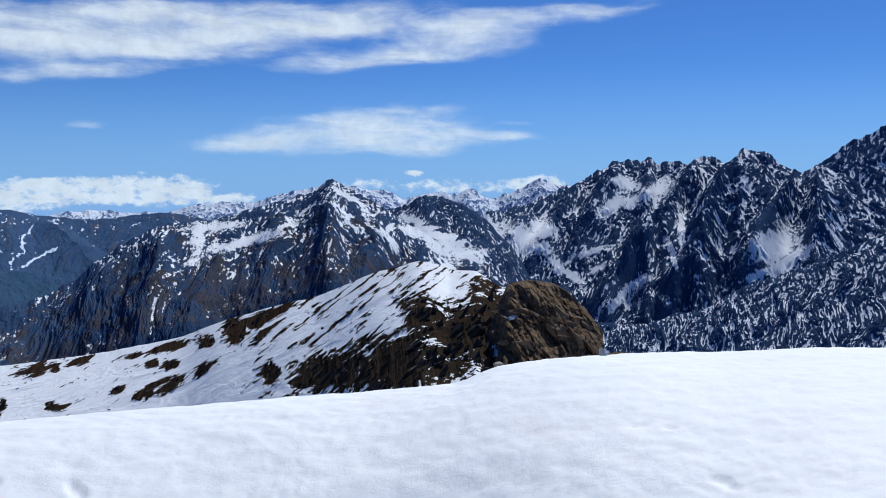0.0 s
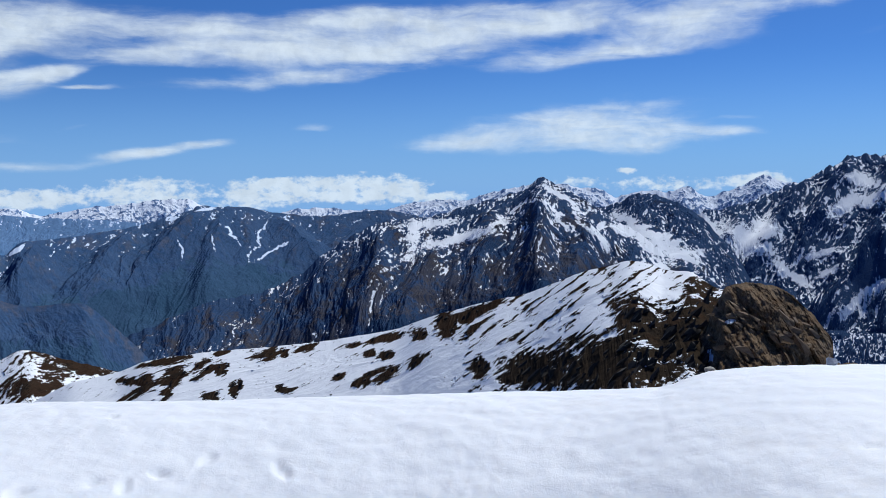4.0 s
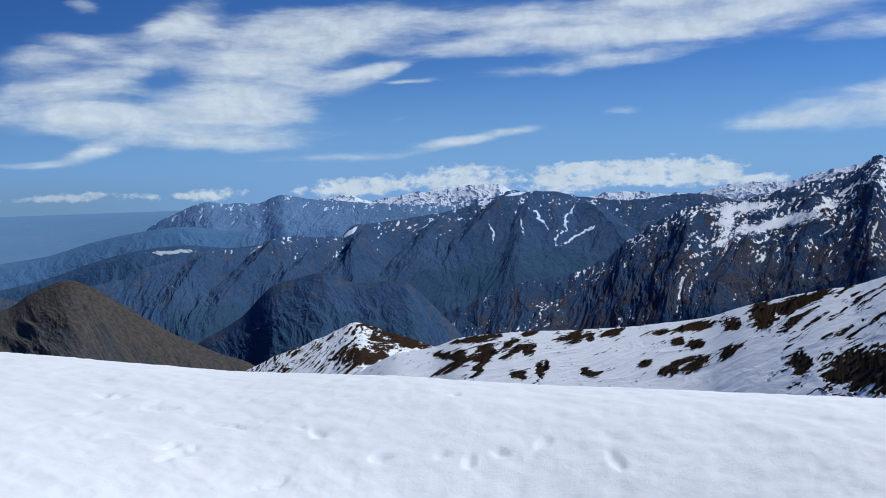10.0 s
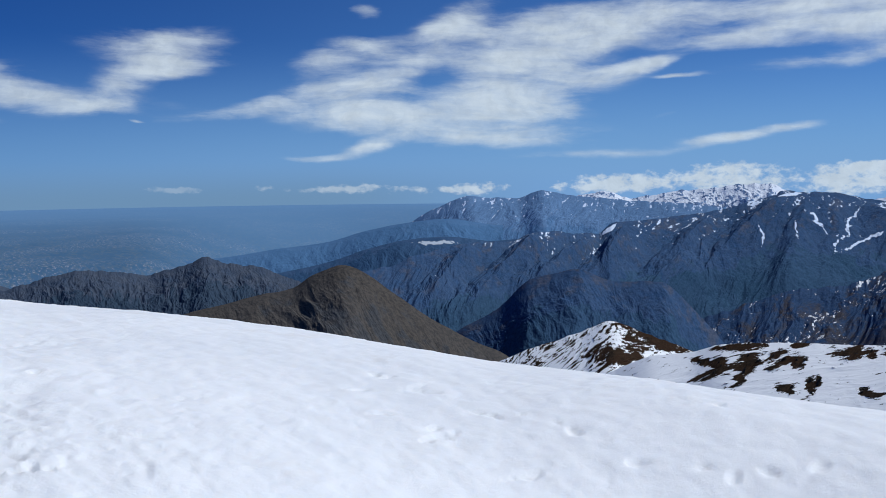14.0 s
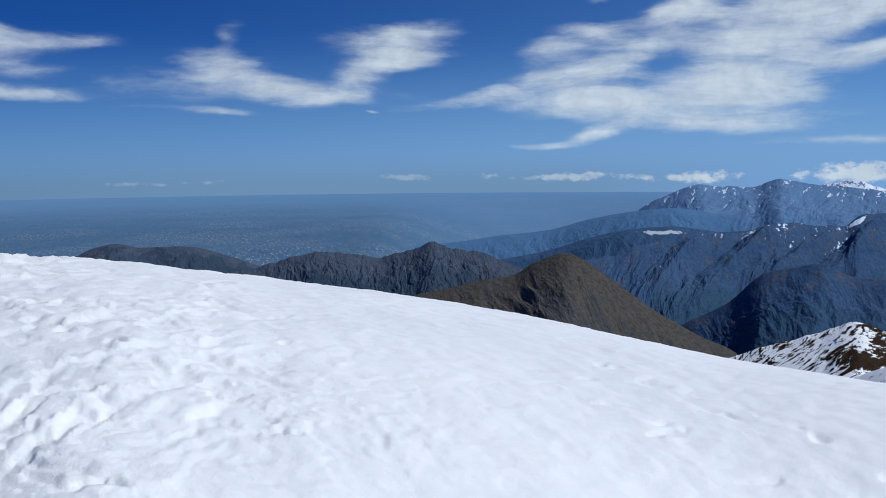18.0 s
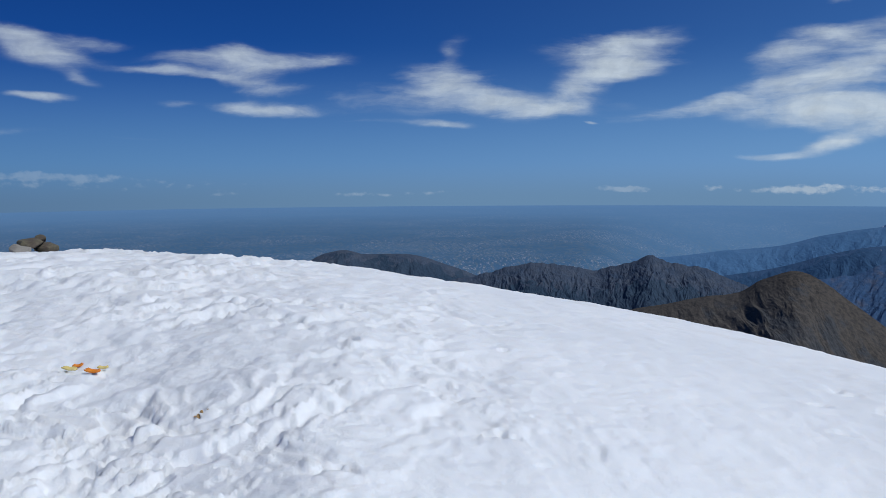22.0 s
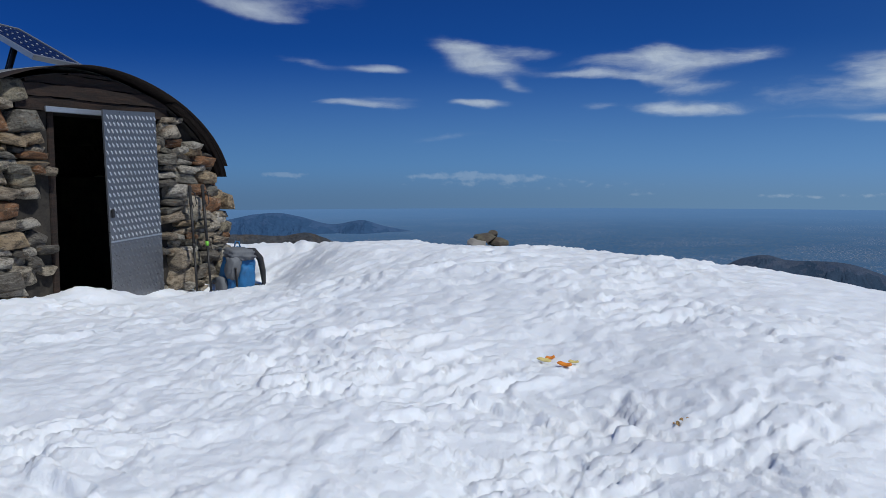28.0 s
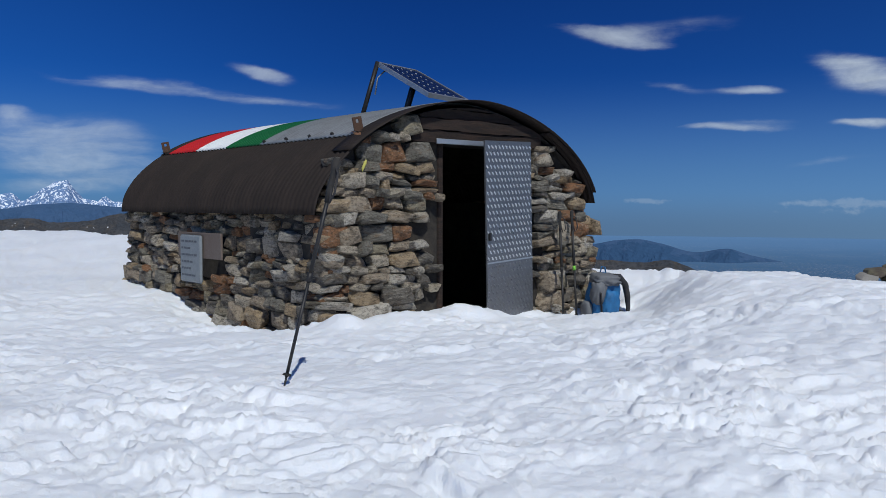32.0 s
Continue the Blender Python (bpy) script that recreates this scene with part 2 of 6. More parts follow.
CUMULUS_RANGE = [(-39.4, -0.81, 4.23, 0.59, 1, 0.85), (-32.7, -0.16, 3.18, 0.83, -2, 1.0), (-32.8, -0.94, 3.01, 0.49, -2, 0.9), (-26.4, -0.59, 3.26, 0.83, 2, 1.0), (-21.6, -0.16, 2.63, 0.74, 1, 1.0), (-17.7, -0.32, 2.54, 0.88, 0, 1.0), (-14.1, -0.77, 1.96, 0.39, 0, 0.85), (-23.5, 0.44, 4.11, 0.2, 1, 0.5), (-48.0, -0.88, 1.21, 0.39, 1, 0.35)]
CUMULUS_PLAIN = [(-69.2, -0.89, 1.52, 0.2, -1, 0.6), (-63.5, -0.86, 0.98, 0.2, 1, 0.6), (-58.1, -0.94, 3.09, 0.34, 2, 0.75), (-49.7, -1.04, 1.83, 0.44, 6, 0.9), (-52.3, -1.09, 3.25, 0.39, 1, 0.6), (-39.9, -0.66, 3.87, 0.64, 4, 0.9)]
CUMULUS_LOW = [(-95.8, -1.03, 1.83, 0.2, -2, 0.6), (-87.5, -1.16, 1.49, 0.15, -1, 0.5), (-81.8, -1.12, 0.87, 0.2, 2, 0.6), (-69.3, -0.93, 1.47, 0.2, 1, 0.7), (-63.1, -0.94, 1.23, 0.15, 0, 0.5), (-58.4, -0.99, 2.72, 0.25, 1, 0.65)]
CUMULUS_WEST = [(-118.4, 0.25, 1.26, 0.2, 0, 0.8), (-105.1, 0.09, 4.94, 0.25, -1, 0.9), (-103.3, -0.41, 13.04, 0.39, -1, 0.45), (-85.3, -1.17, 3.79, 0.15, 0, 0.6), (-69.0, -0.93, 1.65, 0.2, -1, 0.7)]
CUMULUS_BEHIND = [(-119.2, 0.3, 1.58, 0.2, 1, 0.7), (-107.9, 0.26, 3.17, 0.29, 0, 0.8)]
CUMULUS = CUMULUS_EAST + CUMULUS_RANGE + CUMULUS_PLAIN + CUMULUS_LOW + CUMULUS_WEST + CUMULUS_BEHIND
daylight()


# materials
class Nodes:
    """A short hand for building one material."""

    def __init__(self, name):
        self.m = bpy.data.materials.new(name)
        self.m.use_nodes = True
        self.t = self.m.node_tree
        self.b = self.t.nodes["Principled BSDF"]
        self.co = self.add("ShaderNodeTexCoord").outputs["Object"]

    def add(self, kind):
        return self.t.nodes.new(kind)

    def link(self, a, b):
        self.t.links.new(a, b)

    def put(self, sock, v):
        if isinstance(v, (int, float)):
            sock.default_value = v
        elif isinstance(v, tuple):
            sock.default_value = (*v, 1) if len(v) == 3 and sock.type == "RGBA" else v
        else:
            self.link(v, sock)

    def noise(self, scale, detail=6, rough=0.6, at=None, stretch=None, out="Fac"):
        n = self.add("ShaderNodeTexNoise")
        n.inputs["Scale"].default_value, n.inputs["Detail"].default_value, n.inputs["Roughness"].default_value = scale, detail, rough
        at = at or self.co
        if stretch:
            at = self.vec("MULTIPLY", at, stretch)
        self.link(at, n.inputs["Vector"])
        return n.outputs[out]

    def voronoi(self, scale, feature="F1", at=None, out="Distance"):
        n = self.add("ShaderNodeTexVoronoi")
        n.feature = feature
        n.inputs["Scale"].default_value = scale
        self.link(at or self.co, n.inputs["Vector"])
        return n.outputs[out]

    def vec(self, op, a, b=(0, 0, 0)):
        n = self.add("ShaderNodeVectorMath")
        n.operation = op
        self.put(n.inputs[0], a)
        self.put(n.inputs[1], b)
        return n.outputs[0]

    def math(self, op, a, b=0.0):
        n = self.add("ShaderNodeMath")
        n.operation = op
        self.put(n.inputs[0], a)
        self.put(n.inputs[1], b)
        return n.outputs[0]

    def ramp(self, x, lo, hi, a=0.0, b=1.0):
        n = self.add("ShaderNodeMapRange")
        for s, v in zip(n.inputs, (x, lo, hi, a, b)):
            self.put(s, v)
        return n.outputs[0]

    def mix(self, f, a, b, blend="MIX"):
        n = self.add("ShaderNodeMix")
        n.data_type, n.blend_type = "RGBA", blend
        self.put(n.inputs["Factor"], f)
        self.put(n.inputs[6], a)
        self.put(n.inputs[7], b)
        return n.outputs[2]

    def attr(self, name):
        n = self.add("ShaderNodeAttribute")
        n.attribute_name = name
        return n.outputs["Fac"]

    def random(self):
        return self.add("ShaderNodeObjectInfo").outputs["Random"]

    def bump(self, h, strength=0.5, dist=0.01):
        n = self.add("ShaderNodeBump")
        n.inputs["Strength"].default_value, n.inputs["Distance"].default_value = strength, dist
        self.link(h, n.inputs["Height"])
        self.link(n.outputs[0], self.b.inputs["Normal"])

    def done(self, colour, rough=0.9, metal=0.0, spec=None):
        self.put(self.b.inputs["Base Color"], colour)
        self.put(self.b.inputs["Roughness"], rough)
        self.put(self.b.inputs["Metallic"], metal)
        if spec is not None:
            self.b.inputs["Specular IOR Level"].default_value = spec
        return self.m


def range_material(name, rock, rock2, grass, forest, unit, snow=(0.80, 0.82, 0.86), rough_snow=0.45, edge=0.10, speck=0.6, relief=0.30):
    """Mountainside: rock, grass and woods by the mesh's own cover values, snow where it lies. unit: metres of the finest grain."""
    n = Nodes(name)
    big, mid, small = n.noise(0.02 / unit, 5), n.noise(0.12 / unit, 6, 0.65), n.noise(0.5 / unit, 5, 0.7)
    c = n.mix(n.ramp(mid, 0.35, 0.65), rock, rock2)
    c = n.mix(n.ramp(n.math("ADD", n.attr("grass"), n.math("MULTIPLY", n.math("SUBTRACT", mid, 0.5), 1.2)), 0.35, 0.65), c, grass)
    c = n.mix(n.ramp(n.math("ADD", n.attr("wood"), n.math("MULTIPLY", n.math("SUBTRACT", mid, 0.5), 1.4)), 0.4, 0.6), c, forest)
    c = n.mix(n.ramp(small, 0.42, 0.62, 0.0, speck), c, tuple(v * 0.4 for v in rock))
    c = n.mix(n.ramp(big, 0.35, 0.7, 0.0, 0.3), c, tuple(v * 1.35 for v in rock2))
    s = n.math("ADD", n.attr("snow"), n.math("MULTIPLY", n.math("SUBTRACT", n.math("ADD", n.math("MULTIPLY", mid, 0.5), n.math("MULTIPLY", small, 0.5)), 0.5), rough_snow * 2))
    s = n.ramp(s, 0.5 - edge, 0.5 + edge)
    n.bump(n.math("MULTIPLY", n.math("ADD", mid, n.math("MULTIPLY", small, 0.6)), n.ramp(s, 0.0, 1.0, 1.0, 0.12)), relief, 2.5 * unit)
    return n.done(n.mix(s, c, snow), 0.95, 0, 0.0)


# land
def lattice(ix, iy, seed):
    h = (ix.astype(np.int64) * 374761393 + iy.astype(np.int64) * 668265263 + seed * 974711) & 0x7FFFFFFF
    h = ((h ^ (h >> 13)) * 1274126177) & 0x7FFFFFFF
    return ((h ^ (h >> 16)) & 0xFFFF) / 65535.0 * 2 * math.pi


def perlin(x, y, seed=0):
    x0, y0 = np.floor(x), np.floor(y)
    fx, fy = x - x0, y - y0
    u, v = fx ** 3 * (fx * (fx * 6 - 15) + 10), fy ** 3 * (fy * (fy * 6 - 15) + 10)
    ix, iy = x0.astype(np.int64), y0.astype(np.int64)

    def g(dx, dy):
        a = lattice(ix + dx, iy + dy, seed)
        return np.cos(a) * (fx - dx) + np.sin(a) * (fy - dy)

    return 1.5 * ((g(0, 0) * (1 - u) + g(1, 0) * u) * (1 - v) + (g(0, 1) * (1 - u) + g(1, 1) * u) * v)


def fbm(x, y, octaves=5, seed=0, gain=0.5):
    t, a = np.zeros_like(x), 1.0
    for k in range(octaves):
        t = t + a * perlin(x * 2 ** k + 7.3 * k, y * 2 ** k - 3.1 * k, seed + k)
        a *= gain
    return t


def ridged(x, y, octaves=5, seed=0, gain=0.5):
    t, a, w = np.zeros_like(x), 1.0, 1.0
    for k in range(octaves):
        n = (1 - np.abs(perlin(x * 2.1 ** k + 5.7 * k, y * 2.1 ** k + 1.9 * k, seed + k))) ** 2
        t = t + a * n * w
        w = np.clip(n * 1.4, 0, 1)
        a *= gain
    return t


def creased(x, y, octaves=5, seed=0, gain=0.5):
    """Sharp-edged ridges with straight flanks."""
    t, a, w = np.zeros_like(x), 1.0, 1.0
    for k in range(octaves):
        n = 1 - 1.7 * np.abs(perlin(x * 2.1 ** k + 5.7 * k, y * 2.1 ** k + 1.9 * k, seed + k))
        t = t + a * n * w
        w = np.clip(0.35 + 0.75 * n, 0.25, 1)
        a *= gain
    return t


def facets(x, y, octaves=5, seed=0, gain=0.55):
    """Planar facets with straight edges, at several sizes, each turned against the last."""
    t, a = np.zeros_like(x), 1.0
    for k in range(octaves):
        c, s, q = math.cos(0.9 * k + 0.4), math.sin(0.9 * k + 0.4), 1.9 ** k
        p, r = (c * x - s * y) * q, (s * x + c * y) * q
        d = (p + r) * 0.366
        p, r = p + d + 3.1 * k, r + d + 8.7 * k
        i, j = np.floor(p), np.floor(r)
        u, v = p - i, r - j
        i, j = i.astype(np.int64), j.astype(np.int64)
        h = lambda di, dj: lattice(i + di, j + dj, seed + k) / math.pi - 1
        h00, h11 = h(0, 0), h(1, 1)
        t = t + a * np.where(u > v, h00 * (1 - u) + h(1, 0) * (u - v) + h11 * v, h00 * (1 - v) + h(0, 1) * (v - u) + h11 * u)
        a *= gain
    return t


def runnels(x, y, seed=0):
    """Spurs and gullies that run down the slope, many and fine at its top, few and broad below."""
    t = np.zeros_like(x)
    for k in range(4):
        bend = 0.35 * fbm(x * 0.8 * 1.7 ** k, y * 0.9 * 1.7 ** k, 2, seed + 40 + k)
        n = 1 - 2.2 * np.abs(perlin(x * 1.9 ** k * 1.2 + bend, y * 0.42 * 1.8 ** k, seed + k))
        t = t + 0.60 ** k * n * (1 - 0.5 * (k > 0) * np.clip(y / 2.5, 0, 1))
    return t


def blurred(v, n):
    """The mean of v over n cells each way."""
    for axis in (0, 1):
        w = np.moveaxis(v, axis, 0)
        c = np.cumsum(np.concatenate([np.repeat(w[:1], n + 1, 0), w, np.repeat(w[-1:], n, 0)], 0), 0)
        v = np.moveaxis((c[2 * n + 1:] - c[:-2 * n - 1]) / (2 * n + 1), 0, axis)
    return v


def smooth(x, lo, hi):
    t = np.clip((x - lo) / (hi - lo), 0, 1)
    return t * t * (3 - 2 * t)


def curve(rows, at):
    """A smooth line through the rows (a, b), read at the given a (monotone cubic)."""
    r = np.array(rows)
    x, y = r[:, 0], r[:, 1]
    h, s = np.diff(x), np.diff(y) / np.diff(x)
    m = np.zeros(len(x))
    for i in range(1, len(x) - 1):
        if s[i - 1] * s[i] > 0:
            m[i] = 2 * s[i - 1] * s[i] / (s[i - 1] + s[i])
    i = np.clip(np.searchsorted(x, at) - 1, 0, len(x) - 2)
    t = np.clip((at - x[i]) / h[i], 0, 1)
    a, b = y[i], y[i + 1]
    return a + (3 * t ** 2 - 2 * t ** 3) * (b - a) + h[i] * ((t ** 3 - 2 * t ** 2 + t) * m[i] + (t ** 3 - t ** 2) * m[i + 1])


def sheet(name, P, material, wrap=False, soft=True, **fields):
    """A mesh from a grid of places P[row, column, 3], with point values by name."""
    nv, nu = P.shape[:2]
    i = np.arange(nv * nu).reshape(nv, nu)
    if wrap:
        i = np.concatenate([i, i[:, :1]], 1)
    q = np.stack([i[:-1, :-1], i[:-1, 1:], i[1:, 1:], i[1:, :-1]], -1).reshape(-1, 4)
    me = bpy.data.meshes.new(name)
    me.vertices.add(nv * nu)
    me.vertices.foreach_set("co", P.reshape(-1).astype(np.float32))
    me.loops.add(len(q) * 4)
    me.loops.foreach_set("vertex_index", q.reshape(-1).astype(np.int32))
    me.polygons.add(len(q))
    me.polygons.foreach_set("loop_start", np.arange(0, len(q) * 4, 4, dtype=np.int32))
    me.polygons.foreach_set("use_smooth", np.full(len(q), soft))
    me.update(calc_edges=True)
    for key, v in fields.items():
        me.attributes.new(key, "FLOAT", "POINT").data.foreach_set("value", v.reshape(-1).astype(np.float32))
    me.materials.append(material)
    return new(name, me)


EYE_Z = 0.97
SLOPES = {}


def mountain(name, label, crest, reach, foot, material, slope=0.6, step=0.07, rows=140, rough=(0.10, 0.25), spur=(0.10, 6.0, 2.5),
             lean=0.0, cover=(0.0, 0.0, 0.0, 0.0), patches=(), grass=(0.0, 0.0), wood=(99.0, 1.0), seed=1, category="mountain", cut=1.0, bare=(), ribs=(), fine=0.22, ledge=0.0, aspect=0.0, grain=None, crag=None):
    """A mountain seen from the summit. crest: azimuth and elevation in degrees along its skyline; reach: its distance there, one number or rows by
    azimuth; foot: the elevation of its foot; rough: height and width in degrees of the small teeth of the crest; spur: of spurs and
    gullies the depth against the width, the width in degrees, the length against the width; cover: snow at the crest, loss a degree downwards, gain in gullies, unevenness; patches: snowfields as azimuth,
    elevation, half width, half height, turn; bare: the same for bare ground; ribs: main spurs, from azimuth and
    elevation to azimuth and elevation, half width, height against it; ledge, aspect: more snow on flat steps, on flanks that face right;
    grain: slanting bands as turn, length, width, gain and the azimuths between which they come in; crag: height and width in metres of broken rock; grass, wood: how they come in by degrees below the crest."""
    az = np.arange(crest[0][0], crest[-1][0] + step / 2, step)
    top = curve(crest, az)
    teeth = rough[0] * (ridged(az / rough[1] / 4, az * 0 + seed, 5, seed) - 0.9) + 0.4 * rough[0] * fbm(az / rough[1], az * 0, 3, seed + 5)
    r0 = np.full_like(az, reach) if isinstance(reach, (int, float)) else curve(reach, az)
    w = (np.arange(rows) / (rows - 1.0)) ** 1.15
    el = top[None] - w[:, None] * np.maximum(top - foot, 0.3)[None]
    A = np.broadcast_to(az[None], el.shape)
    down = top[None] - el
    # spurs and gullies, in metres on the ground
    t0, t = np.tan(np.radians(top))[None], np.tan(np.radians(el))
    r = r0[None] * (t0 - slope) / (t - slope)
    wide = float(np.mean(r0)) * radians(spur[1])
    X = np.radians(A) * float(np.mean(r0)) / wide
    Y = (r0[None] - r) / (wide * spur[2])
    wx, wy = 0.20 * fbm(X * 0.7, Y * 0.9, 2, seed + 11), 0.20 * fbm(X * 0.7 + 9, Y * 0.9, 2, seed + 13)
    X, Y = X + wx + lean * Y, Y + wy
    f = 0.68 + 0.32 * creased(X, Y * 0.8, 3, seed + 21, 0.5) + 0.26 * runnels(X, Y, seed + 27) + 0.14 * facets(X * 2.5, Y * 2.0, 5, seed + 25, 0.6) + 0.12 * fbm(X * 5, Y * 4, 5, seed + 29, 0.6)
    f2 = 0.95 + 0.55 * facets(X * 3.4 + 3, Y * 2.6, 5, seed + 31, 0.65)
    swell = smooth((r0[None] - r) / wide, 0.0, 1.6)
    lift = spur[0] * wide * (swell * (f - 0.95) + fine * smooth((r0[None] - r) / wide, 0.0, 0.4) * (f2 - 0.95))
    for a0, e0, a1, e1, half, high in ribs:
        q = (e0 - el) / (e0 - e1)
        d = np.abs(A + 0.35 * half * wx - a0 - (a1 - a0) * np.clip(q, 0, 1.2)) / (half * (0.35 + 0.65 * np.clip(q, 0, 1)))
        lift = lift + high * r0[None] * radians(half) * np.clip(1 - d, 0, 1) * smooth(q, 0.0, 0.3) * smooth(q, 1.5, 0.9)
    # snow fills its hollows smoothly
    fill = np.zeros_like(lift)
    for a0, e0, ra, re, turn in patches:
        c, q = math.cos(radians(turn)), math.sin(radians(turn))
        fill = np.maximum(fill, smooth(np.hypot((c * (A - a0) + q * (el - e0)) / ra, (-q * (A - a0) + c * (el - e0)) / re), 1.5, 0.8))
    lift = lift + 0.9 * blurred(fill, 2) * (blurred(lift, 9) - lift)
    lift = np.minimum(lift, r * (t0 - t))
    lift = lift + np.radians(teeth)[None] * r * (1 - smooth((r0[None] - r) / wide, 0.0, 0.6))
    gy = np.gradient(lift, axis=0) / np.minimum(np.gradient(r, axis=0), -1e-6)
    gx = np.gradient(lift, axis=1) / (r * radians(step))
    t = t + lift / r
    el = np.degrees(np.arctan(t))
    down = top[None] - el
    P = np.stack([r * np.sin(np.radians(A)), r * np.cos(np.radians(A)), EYE_Z + r * t], -1)
    # the far side
    back = []
    for k in (0.35, 0.15, 0.04):
        rb = r0 * (1 + k)
        zb = EYE_Z + r0 * (t0[0] + np.radians(teeth) * (0.6 if k < 0.1 else 0.0)) - slope * 1.1 * cut * (rb - r0)
        back.append(np.stack([rb * np.sin(np.radians(az)), rb * np.cos(np.radians(az)), zb], -1)[None])
    P = np.concatenate(back + [P], 0)
    n1 = fbm(X * 2.1, Y * 2.1, 5, seed + 41, 0.6)
    n2 = 0.8 * facets(X * 5.5, Y * 3.2, 4, seed + 51, 0.65)
    n3 = 0.8 * facets(X * 14, Y * 9, 3, seed + 61, 0.8)
    hollow = [blurred(lift, n) - lift for n in (2, 6, 18)]
    gully = sum(w * np.clip(h / (h.std() + 1e-6), -1.6, 1.6) for w, h in zip((0.70, 0.28, 0.18), hollow))
    s = cover[0] - cover[1] * down + cover[2] * gully + cover[3] * (0.45 * n1 + 0.4 * n2 + 0.75 * n3)
    s = s - ledge * np.clip(gy, -1, 1) - aspect * np.clip(gx, -1, 1)
    if grain:
        c, q = math.cos(radians(grain[0])), math.sin(radians(grain[0]))
        U, V = (c * A + q * el + 0.25 * n1) / grain[1], (-q * A + c * el + 0.10 * n1) / grain[2]
        s = s + smooth(A, grain[4], grain[5]) * (grain[6] + grain[3] * fbm(U, V, 4, seed + 71, 0.6))

    def blob(a0, e0, ra, re, turn):
        c, q = math.cos(radians(turn)), math.sin(radians(turn))
        x, y = A - a0 + 0.3 * ra * n1, el - e0 + 0.3 * re * n1
        return np.hypot((c * x + q * y) / ra, (-q * x + c * y) / re) + 0.42 * n2 + 0.3 * n3

    for row in patches:
        s = np.maximum(s, 1.25 - 0.75 * blob(*row))
    for row in bare:
        s = np.minimum(s, -0.4 + 0.8 * blob(*row))
    gr = grass[0] + grass[1] * down + 0.35 * n1
    wo = smooth(down + 0.6 * n1, wood[0], wood[0] + wood[1])
    if crag:
        # broken rock stands out of the snow
        U, V = r * np.radians(A) / crag[1], r * t / crag[1]
        U, V = U + 0.5 * V, V + 0.15 * fbm(U, V, 3, seed + 83)
        d = crag[0] * facets(U, V * 0.8, 5, seed + 81, 0.6) * smooth(s, 0.62, 0.40) * smooth(down, 0.0, 0.25)
        P[3:, :, 0] -= d * np.sin(np.radians(A))
        P[3:, :, 1] -= d * np.cos(np.radians(A))
        P[3:, :, 2] += 0.15 * d * smooth(down, 0.1, 0.6)
    SLOPES[name] = (az, el, r)
    pad = lambda v: np.concatenate([v[:1]] * 3 + [v], 0)
    ob = sheet(name, P, material, soft=False, snow=pad(np.clip(s, -1, 2)), grass=pad(np.clip(gr, -1, 2)), wood=pad(wo))
    return tagged(ob, label, category)


def on_slope(name, a, e):
    """The place on a mountainside at an azimuth and an elevation."""
    az, el, r = SLOPES[name]
    j = int(np.argmin(np.abs(az - a)))
    i = int(np.argmin(np.abs(el[:, j] - e)))
    d, q = r[i, j], math.radians(az[j])
    return Vector((d * math.sin(q), d * math.cos(q), EYE_Z + d * math.tan(math.radians(el[i, j]))))


SNOW_LABEL = "wind-packed white snowfield on the summit, lumpy and marked by footprints"


def snow_material():
    n = Nodes("spring_snow")
    big, mid, small, grit = n.noise(0.7, 4), n.noise(5.0, 6, 0.65), n.noise(22.0, 6, 0.7), n.noise(160.0, 3, 0.7)
    c = n.mix(n.ramp(big, 0.35, 0.7), (0.86, 0.87, 0.90), (0.80, 0.815, 0.85))
    c = n.mix(n.ramp(n.noise(1.6, 6, 0.7), 0.56, 0.75, 0, 0.5), c, (0.72, 0.69, 0.66))
    flake = n.math("ADD", n.ramp(n.noise(3.2, 9, 0.70), 0.46, 0.54), n.math("MULTIPLY", n.ramp(n.noise(10.0, 8, 0.72), 0.47, 0.56), 0.45))
    lumps = n.math("MULTIPLY", n.ramp(n.attr("lump"), 0.1, 1.0, 0.10, 1.0), n.math("ADD", n.math("MULTIPLY", flake, 0.38), n.math("MULTIPLY", mid, 0.5)))
    n.bump(n.math("ADD", n.math("ADD", lumps, n.math("MULTIPLY", small, 0.22)), n.math("MULTIPLY", grit, 0.05)), 0.34, 0.05)
    n.b.inputs["Subsurface Weight"].default_value, n.b.inputs["Subsurface Scale"].default_value = 0.25, 0.03
    n.b.inputs["Subsurface Radius"].default_value = (0.8, 0.9, 1.0)
    return n.done(c, n.ramp(grit, 0.3, 0.7, 0.45, 0.75), 0, 0.25)


SNOW = snow_material()
CREST_EL = [(-200, -3.0), (-170, -1.5), (-153.2, -1.6), (-146, -2.4), (-138, -3.3), (-128, -4.0), (-121.6, -4.15), (-113.4, -4.2), (-108, -4.35), (-100.2, -4.82), (-89.3, -5.78),
            (-80.9, -7.02), (-70, -8.6), (-62.6, -9.8), (-54, -11.4), (-47.5, -12.4), (-37.3, -13.25), (-28, -13.9), (-18, -14.0), (-7, -13.7), (0.6, -13.16), (3.9, -12.0),
            (11.1, -11.05), (18, -10.55), (27.7, -9.6), (45, -9.0), (90, -7.0), (150, -4.5), (160, -3.0)]
CREST_R = [(-200, 16), (-160, 20), (-150, 18), (-135, 14), (-121, 11.5), (-108, 9.6), (-97, 9.0), (-82, 8.5), (-66, 7.5), (-52, 6.0), (-30, 4.6), (0, 4.8), (11, 5.2), (27, 6.0), (60, 8.0), (160, 12)]


